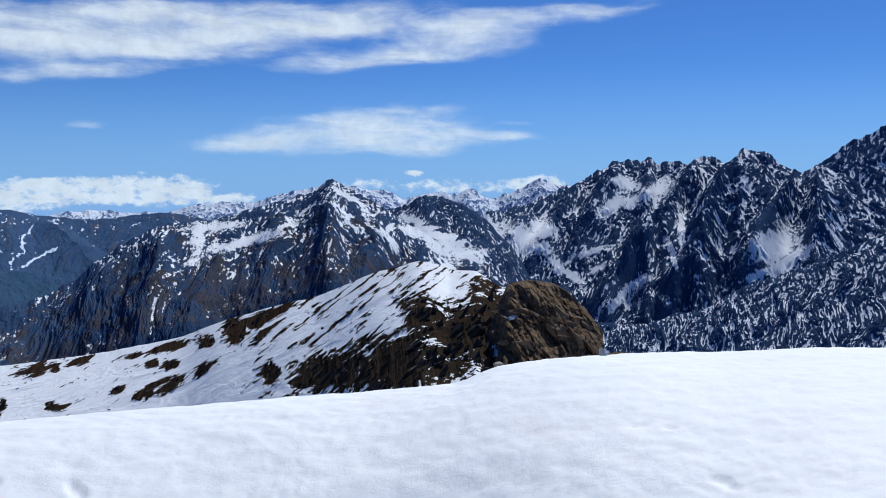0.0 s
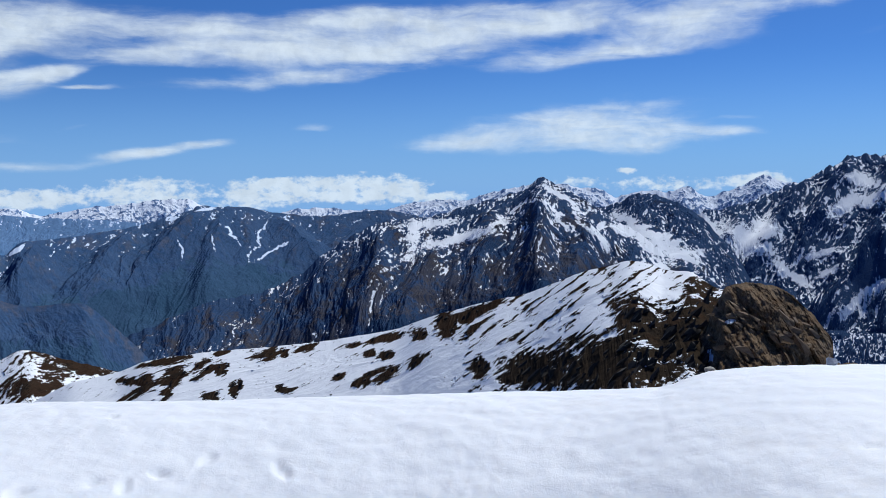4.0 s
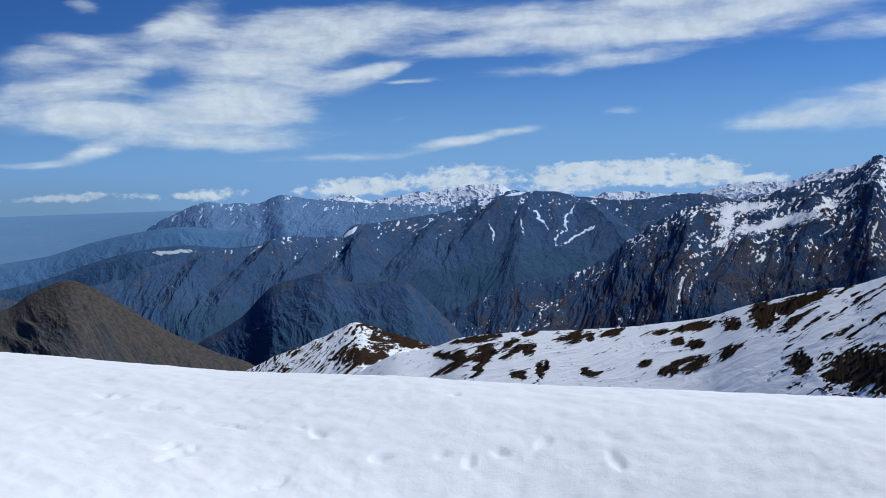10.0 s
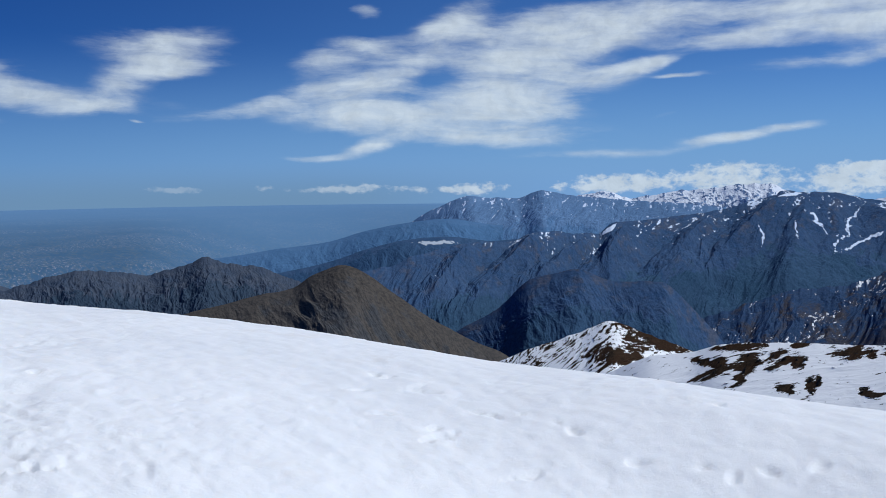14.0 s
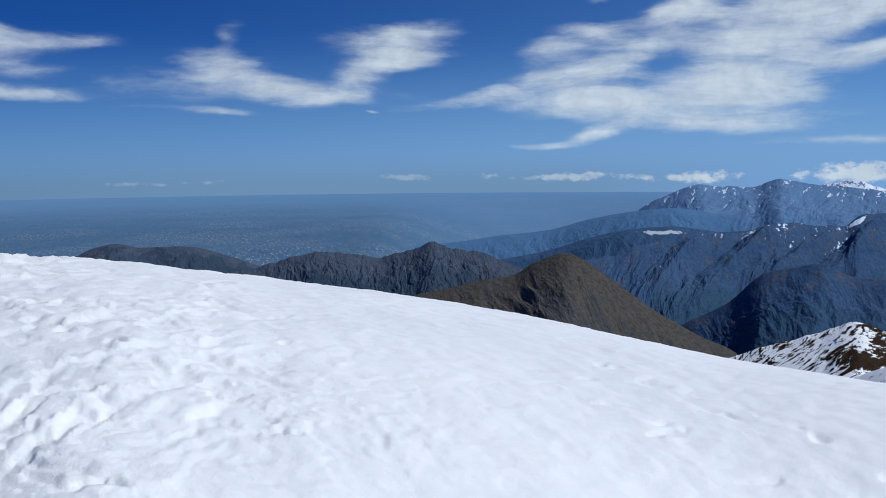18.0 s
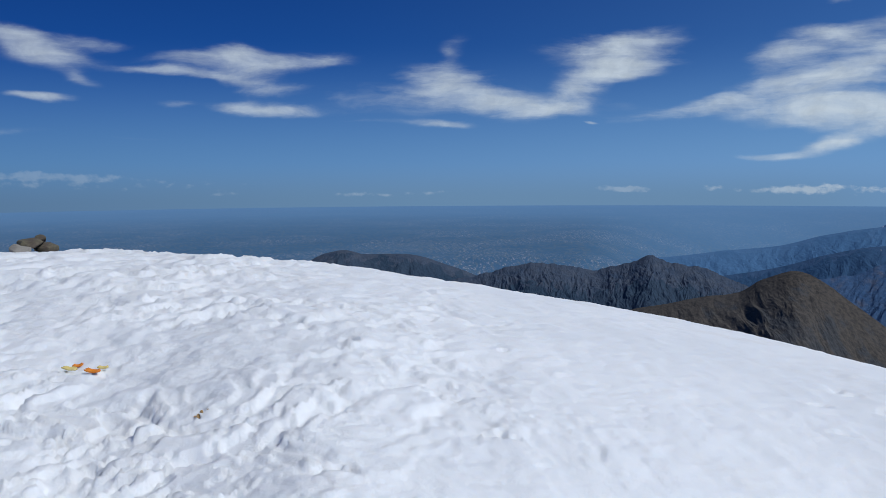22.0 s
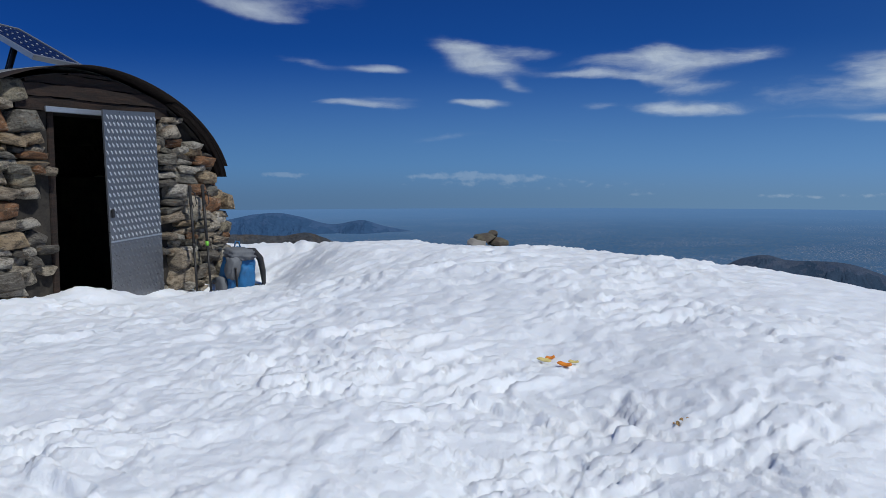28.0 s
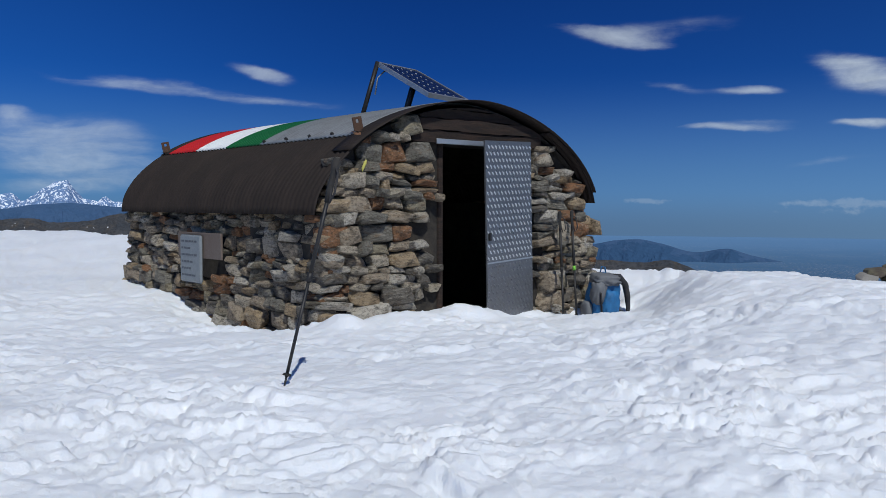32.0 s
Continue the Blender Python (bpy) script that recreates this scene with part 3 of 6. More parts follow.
def snow_form(A, R):
    """The broad form of the snow at an azimuth in degrees and a distance from the lookout."""
    rc = curve(CREST_R, A)
    broad = np.tan(np.radians(curve([p for p in CREST_EL if not 0 < p[0] < 10], A)))
    t = broad + (np.tan(np.radians(curve(CREST_EL, A))) - broad) * smooth(R / rc, 0.80, 0.99)
    c = 0.4 / (rc - 3.3) ** 2 * (1 + 0.45 * smooth(A, -88, -108))
    near = EYE_Z + R * t - c * (R - rc) ** 2
    beyond = EYE_Z + R * t - np.minimum(0.05 * (R - rc) ** 2, 0.9 * (R - rc))
    z = np.where(R < rc, near, beyond)
    # the trodden hollow round the hut
    soft, mid = 2.5 + 16 * smooth(R, 8.8, 5.0), -118.5
    hut = smooth(A, -190, -152) * smooth(A, mid + soft, mid - soft)
    zc = EYE_Z + rc * t
    base = np.where(R < 4, 0.06 + 0.02 * R, np.where(R < 8, 0.14 - 0.065 * (R - 4), np.where(R < 11, -0.12 + 0.027 * (R - 8), -0.04 + (zc + 0.04) * smooth(R, 11, rc))))
    base = np.where(R < rc, base, beyond)
    z = z * (1 - hut) + base * hut
    X, Y = R * np.sin(np.radians(A)), R * np.cos(np.radians(A))
    # banked snow before the hut, thawed gap along its side
    hu, hv = -0.9935 * (X + 4.87) + 0.1135 * (Y + 6.11), -0.1135 * (X + 4.87) - 0.9935 * (Y + 6.11)
    z = z + 0.10 * np.exp(-((hv + 0.45) / 0.35) ** 2) * smooth(hu, -0.5, 0.0) * smooth(hu, 2.0, 1.5) * (1 + 0.9 * perlin(hu * 2.6, hv, 5))
    z = z - 0.07 * smooth(hu, 1.7, 2.1) * smooth(hu, 3.6, 3.2) * smooth(hv, -1.1, -0.5)
    z = z - 0.17 * np.exp(-((hu - 3.4) / 0.6) ** 2 - ((hv + 0.4) / 0.6) ** 2)
    z = z - 0.24 * np.exp(-((hu + 0.1) / 0.38) ** 2 - ((hv - 1.5) / 1.0) ** 2)
    # the dug way along the far wall, with a steep ragged bank
    bank = 4.25 + 0.16 * fbm(hv * 1.6, hu * 0.4, 3, 33)
    z = z - 0.30 * smooth(hu, 3.45, 3.7) * smooth(hu, bank + 0.14, bank - 0.05) * smooth(hv, -0.35, 0.25)
    z = np.where((hu > 0.15) & (hu < 3.6) & (hv > 0.2) & (hv < 4.4), -0.5, z)
    return z


def summit_height(A, R):
    """Height of the snow at an azimuth in degrees and a distance from the lookout."""
    # round the lookout it slopes gently away
    rn = 2.35 + 0.70 * smooth(A, -84, -60)
    k = smooth(R, rn - 0.45, rn + 0.15)
    z = snow_form(A, R) * k + (-0.22 + (snow_form(A, rn + 0 * R) + 0.22) * R / rn) * (1 - k)
    # hummocks and small relief
    X, Y = R * np.sin(np.radians(A)), R * np.cos(np.radians(A))
    lump = 0.10 + 0.90 * smooth(A, -62, -104)
    bx, by = X + 0.22 * fbm(X * 1.3, Y * 1.3, 3, 71), Y + 0.22 * fbm(X * 1.3 + 7, Y * 1.3, 3, 72)
    tread = 0.35 + 0.65 * smooth(perlin(X * 0.55, Y * 0.55, 78) + 0.4 * perlin(X * 1.7, Y * 1.7, 76), -0.35, 0.35)
    mound = lambda d, w: np.sqrt(np.clip(1 - (d / w) ** 2, 0.0, 1.0))
    cx, cy = X + 0.10 * fbm(X * 3.5, Y * 3.5, 3, 73), Y + 0.10 * fbm(X * 3.5 + 5, Y * 3.5, 3, 74)
    rise = 0.036 * tread * (mound(cells(bx * 2.3, by * 2.3, 5), 0.80) - 0.6) + 0.024 * tread * (mound(cells(cx * 5.2, cy * 5.2, 6), 0.78) - 0.6)
    rise = rise + 0.010 * (cells(cx * 3.4, cy * 3.4, 9) ** 1.3 - 0.35) + 0.025 * fbm(X * 0.9, Y * 0.9, 3, 77) + 0.004 * fbm(X * 7, Y * 7, 4, 81, 0.65)
    crumb = 0.020 * smooth(fbm(bx * 2.6, by * 2.6, 5, 91, 0.6), 0.06, 0.20) + 0.012 * smooth(fbm(bx * 8, by * 8, 4, 92, 0.65), 0.08, 0.20)
    rise = rise + crumb * (0.4 + 0.9 * smooth(perlin(X * 0.8, Y * 0.8, 79), -0.3, 0.4))
    drift = 0.005 * fbm(X * 1.2 + 0.4 * Y, Y * 3.5, 4, 61) + 0.004 * fbm(X * 9, Y * 9, 3, 62)
    fade = smooth(R, 0.8, 2.2)
    return z + fade * (lump * rise + drift)


def cells(x, y, seed):
    """Distance to the nearest of scattered points: bowls that meet in sharp rims."""
    ix, iy = np.floor(x).astype(np.int64), np.floor(y).astype(np.int64)
    best = np.full_like(x, 9.0)
    for dx in (-1, 0, 1):
        for dy in (-1, 0, 1):
            a, b = lattice(ix + dx, iy + dy, seed) / (2 * math.pi), lattice(ix + dx, iy + dy, seed + 50) / (2 * math.pi)
            best = np.minimum(best, np.hypot(ix + dx + a - x, iy + dy + b - y))
    return best


def footprints(A, R, z):
    """Boot holes that cross the snow."""
    X, Y = R * np.sin(np.radians(A)), R * np.cos(np.radians(A))
    rng = random.Random(5)
    for a, r, turn, size, deep in PRINTS:
        x, y = r * math.sin(radians(a)), r * math.cos(radians(a))
        c, s = math.cos(radians(turn)), math.sin(radians(turn))
        u, v = (c * (X - x) + s * (Y - y)) / (0.13 * size), (-s * (X - x) + c * (Y - y)) / (0.055 * size)
        d = np.sqrt(u * u + v * v) + 0.7 * perlin(X * 11 + a, Y * 11, 7) + 0.45 * perlin(X * 27, Y * 27 + a, 8)
        z = z - deep * smooth(d, 1.1, 0.7) + 0.06 * deep * np.exp(-((d - 1.35) / 0.25) ** 2)
    return z


PRINTS_EAST = [(-53.3, 4.13, 42, 0.5, 0.012), (-53.8, 4.23, 97, 0.31, 0.012), (-56.1, 3.72, 66, 0.5, 0.012), (-52.4, 3.52, 108, 0.68, 0.012), (-52.6, 3.62, 112, 0.37, 0.012), (-49.6, 3.88, 11, 0.43, 0.012), (-48.7, 3.85, 2, 0.37, 0.012), (-43.5, 3.69, 150, 0.43, 0.012), (-39.7, 3.46, 46, 0.37, 0.012), (-35.2, 3.48, 42, 0.37, 0.012), (-31.5, 3.51, 179, 0.37, 0.012), (-28.5, 3.59, 84, 0.37, 0.012), (-23.9, 3.51, 150, 0.56, 0.012), (-46.7, 3.26, 85, 0.56, 0.012), (-33.6, 3.44, 115, 0.31, 0.012), (-56.6, 4.48, 27, 0.43, 0.012), (-55.8, 4.39, 114, 0.37, 0.012), (-44.7, 3.8, 156, 0.25, 0.012)]
PRINTS_WEST = [(-57.6, 4.08, 94, 0.37, 0.012), (-34.3, 4.12, 133, 0.31, 0.012), (-46.9, 3.89, 120, 0.25, 0.012), (13.1, 3.57, 11, 0.31, 0.008), (14.9, 3.57, 136, 0.31, 0.008), (18.4, 3.13, 106, 0.5, 0.008), (-81.9, 3.17, 54, 0.43, 0.013), (-77.5, 2.83, 5, 0.37, 0.013), (-56.6, 4.42, 155, 0.37, 0.013), (-53.7, 4.16, 85, 0.43, 0.013), (-82.4, 4.64, 129, 0.31, 0.013), (-88.0, 3.12, 158, 0.37, 0.013), (-77.3, 4.04, 128, 0.31, 0.013), (-100.5, 3.25, 165, 0.5, 0.017), (-77.6, 2.82, 71, 0.5, 0.017), (-98.3, 4.41, 144, 0.43, 0.017), (-88.5, 2.37, 80, 0.56, 0.017), (-81.7, 3.18, 168, 0.43, 0.017)]
PRINTS = PRINTS_EAST + PRINTS_WEST



def summit():
    az = np.concatenate([np.arange(-166.0, 34.0, 0.24), np.arange(34.0, 194.0, 2.0)])
    r = np.concatenate([[0.0, 0.25], np.geomspace(0.5, 1.9, 40), np.geomspace(1.92, 11.0, 330), np.geomspace(11.1, 90.0, 110)])
    A, R = np.broadcast_to(az[None], (len(r), len(az))), np.broadcast_to(r[:, None], (len(r), len(az)))
    Aw = np.where(A > 160, A - 360, A)
    z = footprints(Aw, R, summit_height(Aw, R))
    P = np.stack([R * np.sin(np.radians(A)), R * np.cos(np.radians(A)), z], -1)
    tagged(sheet("ground", P, SNOW, wrap=True, lump=0.1 + 0.9 * smooth(Aw, -62, -104)), SNOW_LABEL, "snow", kind="structure")


def plain_material():
    n = Nodes("hazed_farmland")
    # the ground tones carry the blue of haze in their base colour
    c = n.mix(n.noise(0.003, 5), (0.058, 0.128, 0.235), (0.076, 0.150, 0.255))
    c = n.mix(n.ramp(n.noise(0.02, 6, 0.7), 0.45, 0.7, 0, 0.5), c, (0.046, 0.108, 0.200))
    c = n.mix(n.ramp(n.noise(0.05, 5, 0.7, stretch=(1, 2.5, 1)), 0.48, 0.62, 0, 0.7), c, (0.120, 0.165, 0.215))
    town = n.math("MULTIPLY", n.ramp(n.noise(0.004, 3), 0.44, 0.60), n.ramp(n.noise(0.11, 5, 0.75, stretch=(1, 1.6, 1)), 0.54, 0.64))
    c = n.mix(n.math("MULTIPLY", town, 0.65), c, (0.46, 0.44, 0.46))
    # haze painted by distance: base colour pales to blue as 'far' grows
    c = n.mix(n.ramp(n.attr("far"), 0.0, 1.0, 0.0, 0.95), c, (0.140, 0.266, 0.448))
    return n.done(c, 1.0, 0, 0.0)


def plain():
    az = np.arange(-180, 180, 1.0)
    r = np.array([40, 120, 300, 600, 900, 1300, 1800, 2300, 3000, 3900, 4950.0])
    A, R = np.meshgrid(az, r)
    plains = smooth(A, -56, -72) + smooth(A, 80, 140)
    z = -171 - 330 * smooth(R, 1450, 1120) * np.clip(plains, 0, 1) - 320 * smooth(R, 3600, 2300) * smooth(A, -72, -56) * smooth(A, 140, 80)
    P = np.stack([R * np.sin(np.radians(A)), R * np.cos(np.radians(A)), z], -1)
    # far: weight of the painted haze, by distance
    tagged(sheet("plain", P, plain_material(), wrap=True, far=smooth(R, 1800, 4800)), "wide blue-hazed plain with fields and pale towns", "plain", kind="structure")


summit()
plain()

# HAZY, MIST, PALE, FAR: distance haze painted into rock, wood and snow colours
HAZY = range_material("hazed_distant_woods", (0.048, 0.096, 0.185), (0.060, 0.108, 0.200), (0.056, 0.104, 0.18), (0.040, 0.086, 0.168), 8.0, (0.50, 0.56, 0.64), speck=0.2, relief=0.10)
MIST = range_material("hazed_far_woods", (0.080, 0.166, 0.305), (0.090, 0.178, 0.32), (0.086, 0.170, 0.295), (0.072, 0.155, 0.29), 8.0, (0.50, 0.56, 0.64), speck=0.12, relief=0.06)
PALE = range_material("haze_paled_limestone", (0.110, 0.200, 0.355), (0.135, 0.230, 0.39), (0.118, 0.200, 0.335), (0.078, 0.165, 0.31), 8.0, (0.64, 0.74, 0.92), 0.6, 0.08, 0.2, 0.10)
FAR = range_material("far_hazed_snow_range", (0.15, 0.24, 0.42), (0.19, 0.28, 0.46), (0.17, 0.25, 0.40), (0.12, 0.20, 0.38), 9.0, (0.78, 0.83, 0.92), relief=0.15)
# MID, DARK, CLIFF: haze put into the rock and wood colours as blue
MID = range_material("hazed_wooded_range", (0.040, 0.086, 0.182), (0.060, 0.100, 0.182), (0.092, 0.102, 0.140), (0.040, 0.086, 0.150), 2.2, (0.66, 0.75, 0.90), 0.9, 0.06, 0.55, 0.18)
DARK = range_material("hazed_dark_gneiss_and_snow", (0.034, 0.070, 0.155), (0.050, 0.084, 0.155), (0.082, 0.070, 0.068), (0.020, 0.044, 0.096), 1.0, (0.86, 0.88, 0.92), 1.2, 0.05)
CLIFF = range_material("hazed_grey_wooded_crags", (0.044, 0.066, 0.110), (0.076, 0.092, 0.125), (0.066, 0.076, 0.095), (0.032, 0.056, 0.092), 2.0, speck=0.4, relief=0.12)
TURF = range_material("dry_brown_turf", (0.056, 0.062, 0.072), (0.080, 0.078, 0.080), (0.086, 0.075, 0.066), (0.036, 0.054, 0.058), 2.0, (0.82, 0.84, 0.88), relief=0.2)
NEAR = range_material("brown_turf_dark_rock_and_snow", (0.018, 0.015, 0.013), (0.044, 0.032, 0.022), (0.044, 0.026, 0.017), (0.03, 0.03, 0.02), 0.30, (0.86, 0.88, 0.92), 0.75, 0.05)
RUST = range_material("rust_brown_broken_rock", (0.11, 0.070, 0.042), (0.25, 0.185, 0.125), (0.17, 0.090, 0.045), (0.03, 0.03, 0.02), 0.22, (0.86, 0.88, 0.92), 0.6, 0.06, 0.7, 0.5)

PATCH_MID = [(-31.6, -2.04, 0.34, 0.11, 20), (-40.6, -3.69, 0.53, 0.11, 35), (-26.4, -3.49, 1.65, 0.09, 73), (-25.5, -4.29, 1.21, 0.09, 27), (-31.3, -3.84, 0.93, 0.06, -78), (-28.0, -3.14, 0.91, 0.07, -52), (-29.1, -3.66, 0.57, 0.05, -80), (-31.8, -1.88, 0.32, 0.11, 44), (-29.6, -1.46, 0.56, 0.09, 6)]
BARE_MID = [(-55.2, -6.87, 6.45, 1.90, -12), (-49.1, -5.90, 8.35, 1.52, -8)]
RIBS_MID = [(-29.7, -1.3, -34.7, -7.18, 2.66, 0.34), (-25.5, -1.82, -21.8, -5.82, 2.28, 0.28), (-33.9, -2.5, -38.0, -8.57, 2.66, 0.34), (-38.6, -3.17, -43.1, -9.79, 3.04, 0.39), (-45.0, -3.93, -49.2, -9.38, 3.04, 0.39), (-28.6, -1.42, -29.4, -6.53, 1.52, 0.28), (-41.5, -4.1, -45.8, -8.2, 2.28, 0.34), (-49.7, -4.68, -52.3, -8.45, 2.28, 0.34)]
RIBS_MASSIF = [(19.4, 2.23, 15.5, -7.64, 2.66, 0.77), (16.9, 1.84, 13.7, -5.12, 1.9, 0.68), (22.9, 0.86, 20.0, -4.96, 1.71, 0.68), (11.6, 1.59, 9.3, -3.32, 1.52, 0.59), (9.4, 0.49, 6.7, -4.47, 1.52, 0.59), (13.6, 1.87, 12.9, -3.28, 1.14, 0.51), (23.7, 1.24, 23.6, -5.19, 1.9, 0.59), (13.7, -4.01, 10.1, -8.54, 1.9, 0.59), (6.6, -0.78, 4.4, -4.49, 1.33, 0.51)]
RIBS_PYR = [(-7.4, 0.35, -8.5, -7.07, 2.28, 0.29), (-18.0, -2.46, -19.7, -8.87, 1.9, 0.34), (-14.3, -3.98, -16.9, -9.73, 2.28, 0.38), (-10.6, -0.98, -11.8, -7.0, 1.9, 0.25), (-3.9, -1.53, -5.5, -7.12, 1.9, 0.29), (-21.1, -4.26, -24.0, -9.98, 1.9, 0.34), (-7.4, 0.35, -11.8, -3.28, 1.14, 0.21), (-0.9, -3.36, -2.5, -7.9, 1.71, 0.25)]
PATCH_MASSIF = [(5.5, -3.54, 1.75, 0.73, -28), (6.7, -2.78, 0.51, 0.8, 70), (8.1, -5.52, 1.45, 0.33, -35), (12.1, 0.18, 0.95, 0.36, -20), (11.3, -1.19, 0.95, 0.4, 35), (12.5, -1.0, 0.8, 0.33, 40), (14.0, -0.26, 1.09, 0.4, 32), (21.3, -3.71, 1.24, 0.95, 15), (22.3, -4.53, 1.31, 0.51, 35), (20.6, -5.47, 1.24, 0.25, 30), (11.8, -7.31, 1.31, 0.36, 38), (12.9, -6.25, 0.95, 0.25, 25), (10.1, -5.48, 0.87, 0.22, 30), (9.9, -4.29, 1.09, 0.22, 15), (15.6, -3.07, 0.22, 1.24, 5), (15.1, -4.36, 0.18, 1.09, 20), (8.9, -6.14, 0.73, 0.22, -30), (3.3, -2.6, 1.24, 0.33, -48)]
PATCH_PEAK = [(0.2, -3.74, 2.28, 0.61, -30), (1.4, -4.50, 1.52, 0.61, -20), (-1.7, -2.60, 1.14, 0.46, -40)]
PATCH_PYR = [(-13.2, -3.56, 2.55, 0.33, 14), (-16.1, -3.51, 0.4, 1.16, 0), (-15.0, -2.58, 1.82, 0.29, 5), (-10.7, -2.74, 1.24, 0.18, 28), (-6.0, -0.93, 1.6, 0.29, -45), (-6.7, -1.83, 1.67, 0.18, -46), (-4.9, -2.29, 1.45, 0.18, -46), (-1.3, -3.06, 2.04, 0.47, -38), (0.2, -4.31, 1.09, 0.36, -35), (-16.8, -5.03, 1.38, 0.18, 30), (0.6, -5.45, 1.24, 0.25, -38), (-3.6, -3.73, 0.73, 0.22, -45)]
BARE_PYR = [(-30.5, -8.82, 6.18, 1.64, 22), (-35.4, -9.93, 4.36, 1.45, 22), (-17.5, -3.48, 0.62, 1.16, 0), (-15.6, -6.88, 1.6, 1.67, 20), (-5.5, -2.02, 1.45, 0.18, -46), (-23.0, -7.98, 5.45, 2.18, 24), (-11.5, -8.49, 5.09, 1.64, 12), (-3.2, -5.63, 3.27, 0.8, -20), (-19.6, -4.95, 1.82, 0.91, 35)]
BARE_RIDGE_LOW = [(-21.1, -12.59, 0.46, 0.19, 20), (-20.1, -10.61, 0.61, 0.15, 12), (-23.4, -10.74, 0.68, 0.19, 15), (-25.5, -10.86, 0.46, 0.34, 20), (-24.8, -11.08, 0.34, 0.19, 20), (-28.9, -11.77, 0.46, 0.46, 50), (-30.1, -11.4, 0.53, 0.19, 30), (-31.8, -12.1, 0.46, 0.76, -55), (-29.6, -13.53, 0.61, 0.3, 0), (-28.1, -13.12, 0.3, 0.53, 0), (-27.7, -12.87, 0.19, 0.34, 0), (-33.6, -12.25, 0.46, 0.38, 0), (-33.4, -12.6, 1.48, 0.22, 25), (-31.9, -12.59, 1.2, 0.22, 51), (-34.7, -12.15, 0.69, 0.22, -9), (-32.5, -11.14, 1.44, 0.22, 8), (-29.6, -13.45, 0.62, 0.22, 21), (-28.0, -13.27, 0.74, 0.22, 65), (-29.8, -11.89, 1.0, 0.22, 19)]
BARE_RIDGE_MID = [(-28.7, -10.64, 0.5, 0.22, 19), (-25.4, -11.08, 0.87, 0.22, 26), (-25.9, -11.01, 0.88, 0.22, 9), (-23.1, -10.67, 0.56, 0.22, 18), (-24.8, -13.34, 0.61, 0.22, -8)]
BARE_RIDGE_HIGH = [(-7.6, -12.5, 2.28, 1.21, 0), (-3.3, -12.0, 3.99, 1.97, 0), (1.2, -9.87, 1.71, 1.9, 0), (3.2, -9.9, 1.71, 3.23, 0), (-1.1, -8.79, 1.71, 1.14, -30), (-11.6, -8.36, 1.71, 0.34, 22), (-13.9, -9.33, 0.68, 0.84, 0), (-19.3, -12.86, 1.14, 0.34, 30), (-18.0, -12.63, 0.91, 0.34, 25), (-19.8, -12.98, 0.46, 0.23, 20), (-15.9, -11.69, 0.84, 0.3, 30), (-11.6, -12.16, 0.53, 0.68, 20), (-19.1, -11.2, 0.46, 0.23, 0), (-18.0, -11.32, 0.53, 0.27, 10), (-15.7, -9.96, 0.57, 0.42, 0), (-17.9, -10.18, 1.21, 0.23, 12), (-13.4, -9.19, 0.27, 0.68, 0)]
BARE_RIDGE = BARE_RIDGE_LOW + BARE_RIDGE_MID + BARE_RIDGE_HIGH
PATCH_KNOB = [(4.6, -8.78, 0.34, 0.15, 0), (3.5, -10.92, 0.15, 0.34, 10)]
mountain("far_hazed_snow_range", "distant pale snow-covered alpine range under cumulus", [(-56.6, -2.85), (-49.0, -2.23), (-43.9, -1.72), (-42.2, -1.46), (-41.1, -1.33), (-39.0, -1.69), (-36.8, -1.31), (-34.6, -1.18), (-32.3, -0.90), (-30.8, -0.84), (-29.7, -1.22), (-28.6, -1.54), (-25.5, -1.71), (-22.5, -1.42), (-20.2, -1.66), (-18.0, -1.59), (-15.8, -1.15), (-14.0, -1.01), (-12.5, -1.01), (-10.8, -0.51), (-8.7, -0.15)], 4300, -4.2, FAR, 0.5, 0.06, 70, (0.14, 0.6), (0.22, 1.6, 1.0), cover=(0.72, 0.25, 0.3, 0.6), seed=3)
mountain("far_hazed_snow_range", "distant glaciated peaks with sharp snowy summits", [(-11.4, -0.76), (-9.2, -0.13), (-6.9, 0.05), (-5.4, -0.06), (-3.5, -0.40), (-2.4, -0.78), (-0.9, -0.33), (0.6, -0.59), (1.7, -0.18), (3.3, -0.71), (5.1, -0.14), (6.6, 0.49), (8.1, -0.03), (9.6, 0.23), (11.8, -0.33), (15.4, -1.06)], 4200, -4.2, FAR, 0.5, 0.06, 70, (0.16, 0.5), (0.25, 1.3, 1.0), cover=(0.75, 0.2, 0.4, 0.6), seed=4)
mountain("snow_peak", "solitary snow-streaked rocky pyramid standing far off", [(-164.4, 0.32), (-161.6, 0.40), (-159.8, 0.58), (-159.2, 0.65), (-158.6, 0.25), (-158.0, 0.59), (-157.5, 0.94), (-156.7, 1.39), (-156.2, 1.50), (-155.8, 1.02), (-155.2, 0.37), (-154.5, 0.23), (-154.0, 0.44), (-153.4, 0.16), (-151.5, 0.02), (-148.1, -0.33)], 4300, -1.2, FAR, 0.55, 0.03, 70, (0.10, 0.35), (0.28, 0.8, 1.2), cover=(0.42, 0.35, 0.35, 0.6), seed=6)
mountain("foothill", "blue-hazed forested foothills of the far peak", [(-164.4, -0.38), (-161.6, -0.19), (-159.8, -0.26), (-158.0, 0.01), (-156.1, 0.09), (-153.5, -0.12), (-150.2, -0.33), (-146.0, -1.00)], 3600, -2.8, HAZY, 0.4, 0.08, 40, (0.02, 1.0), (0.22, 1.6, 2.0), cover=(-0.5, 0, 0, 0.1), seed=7)
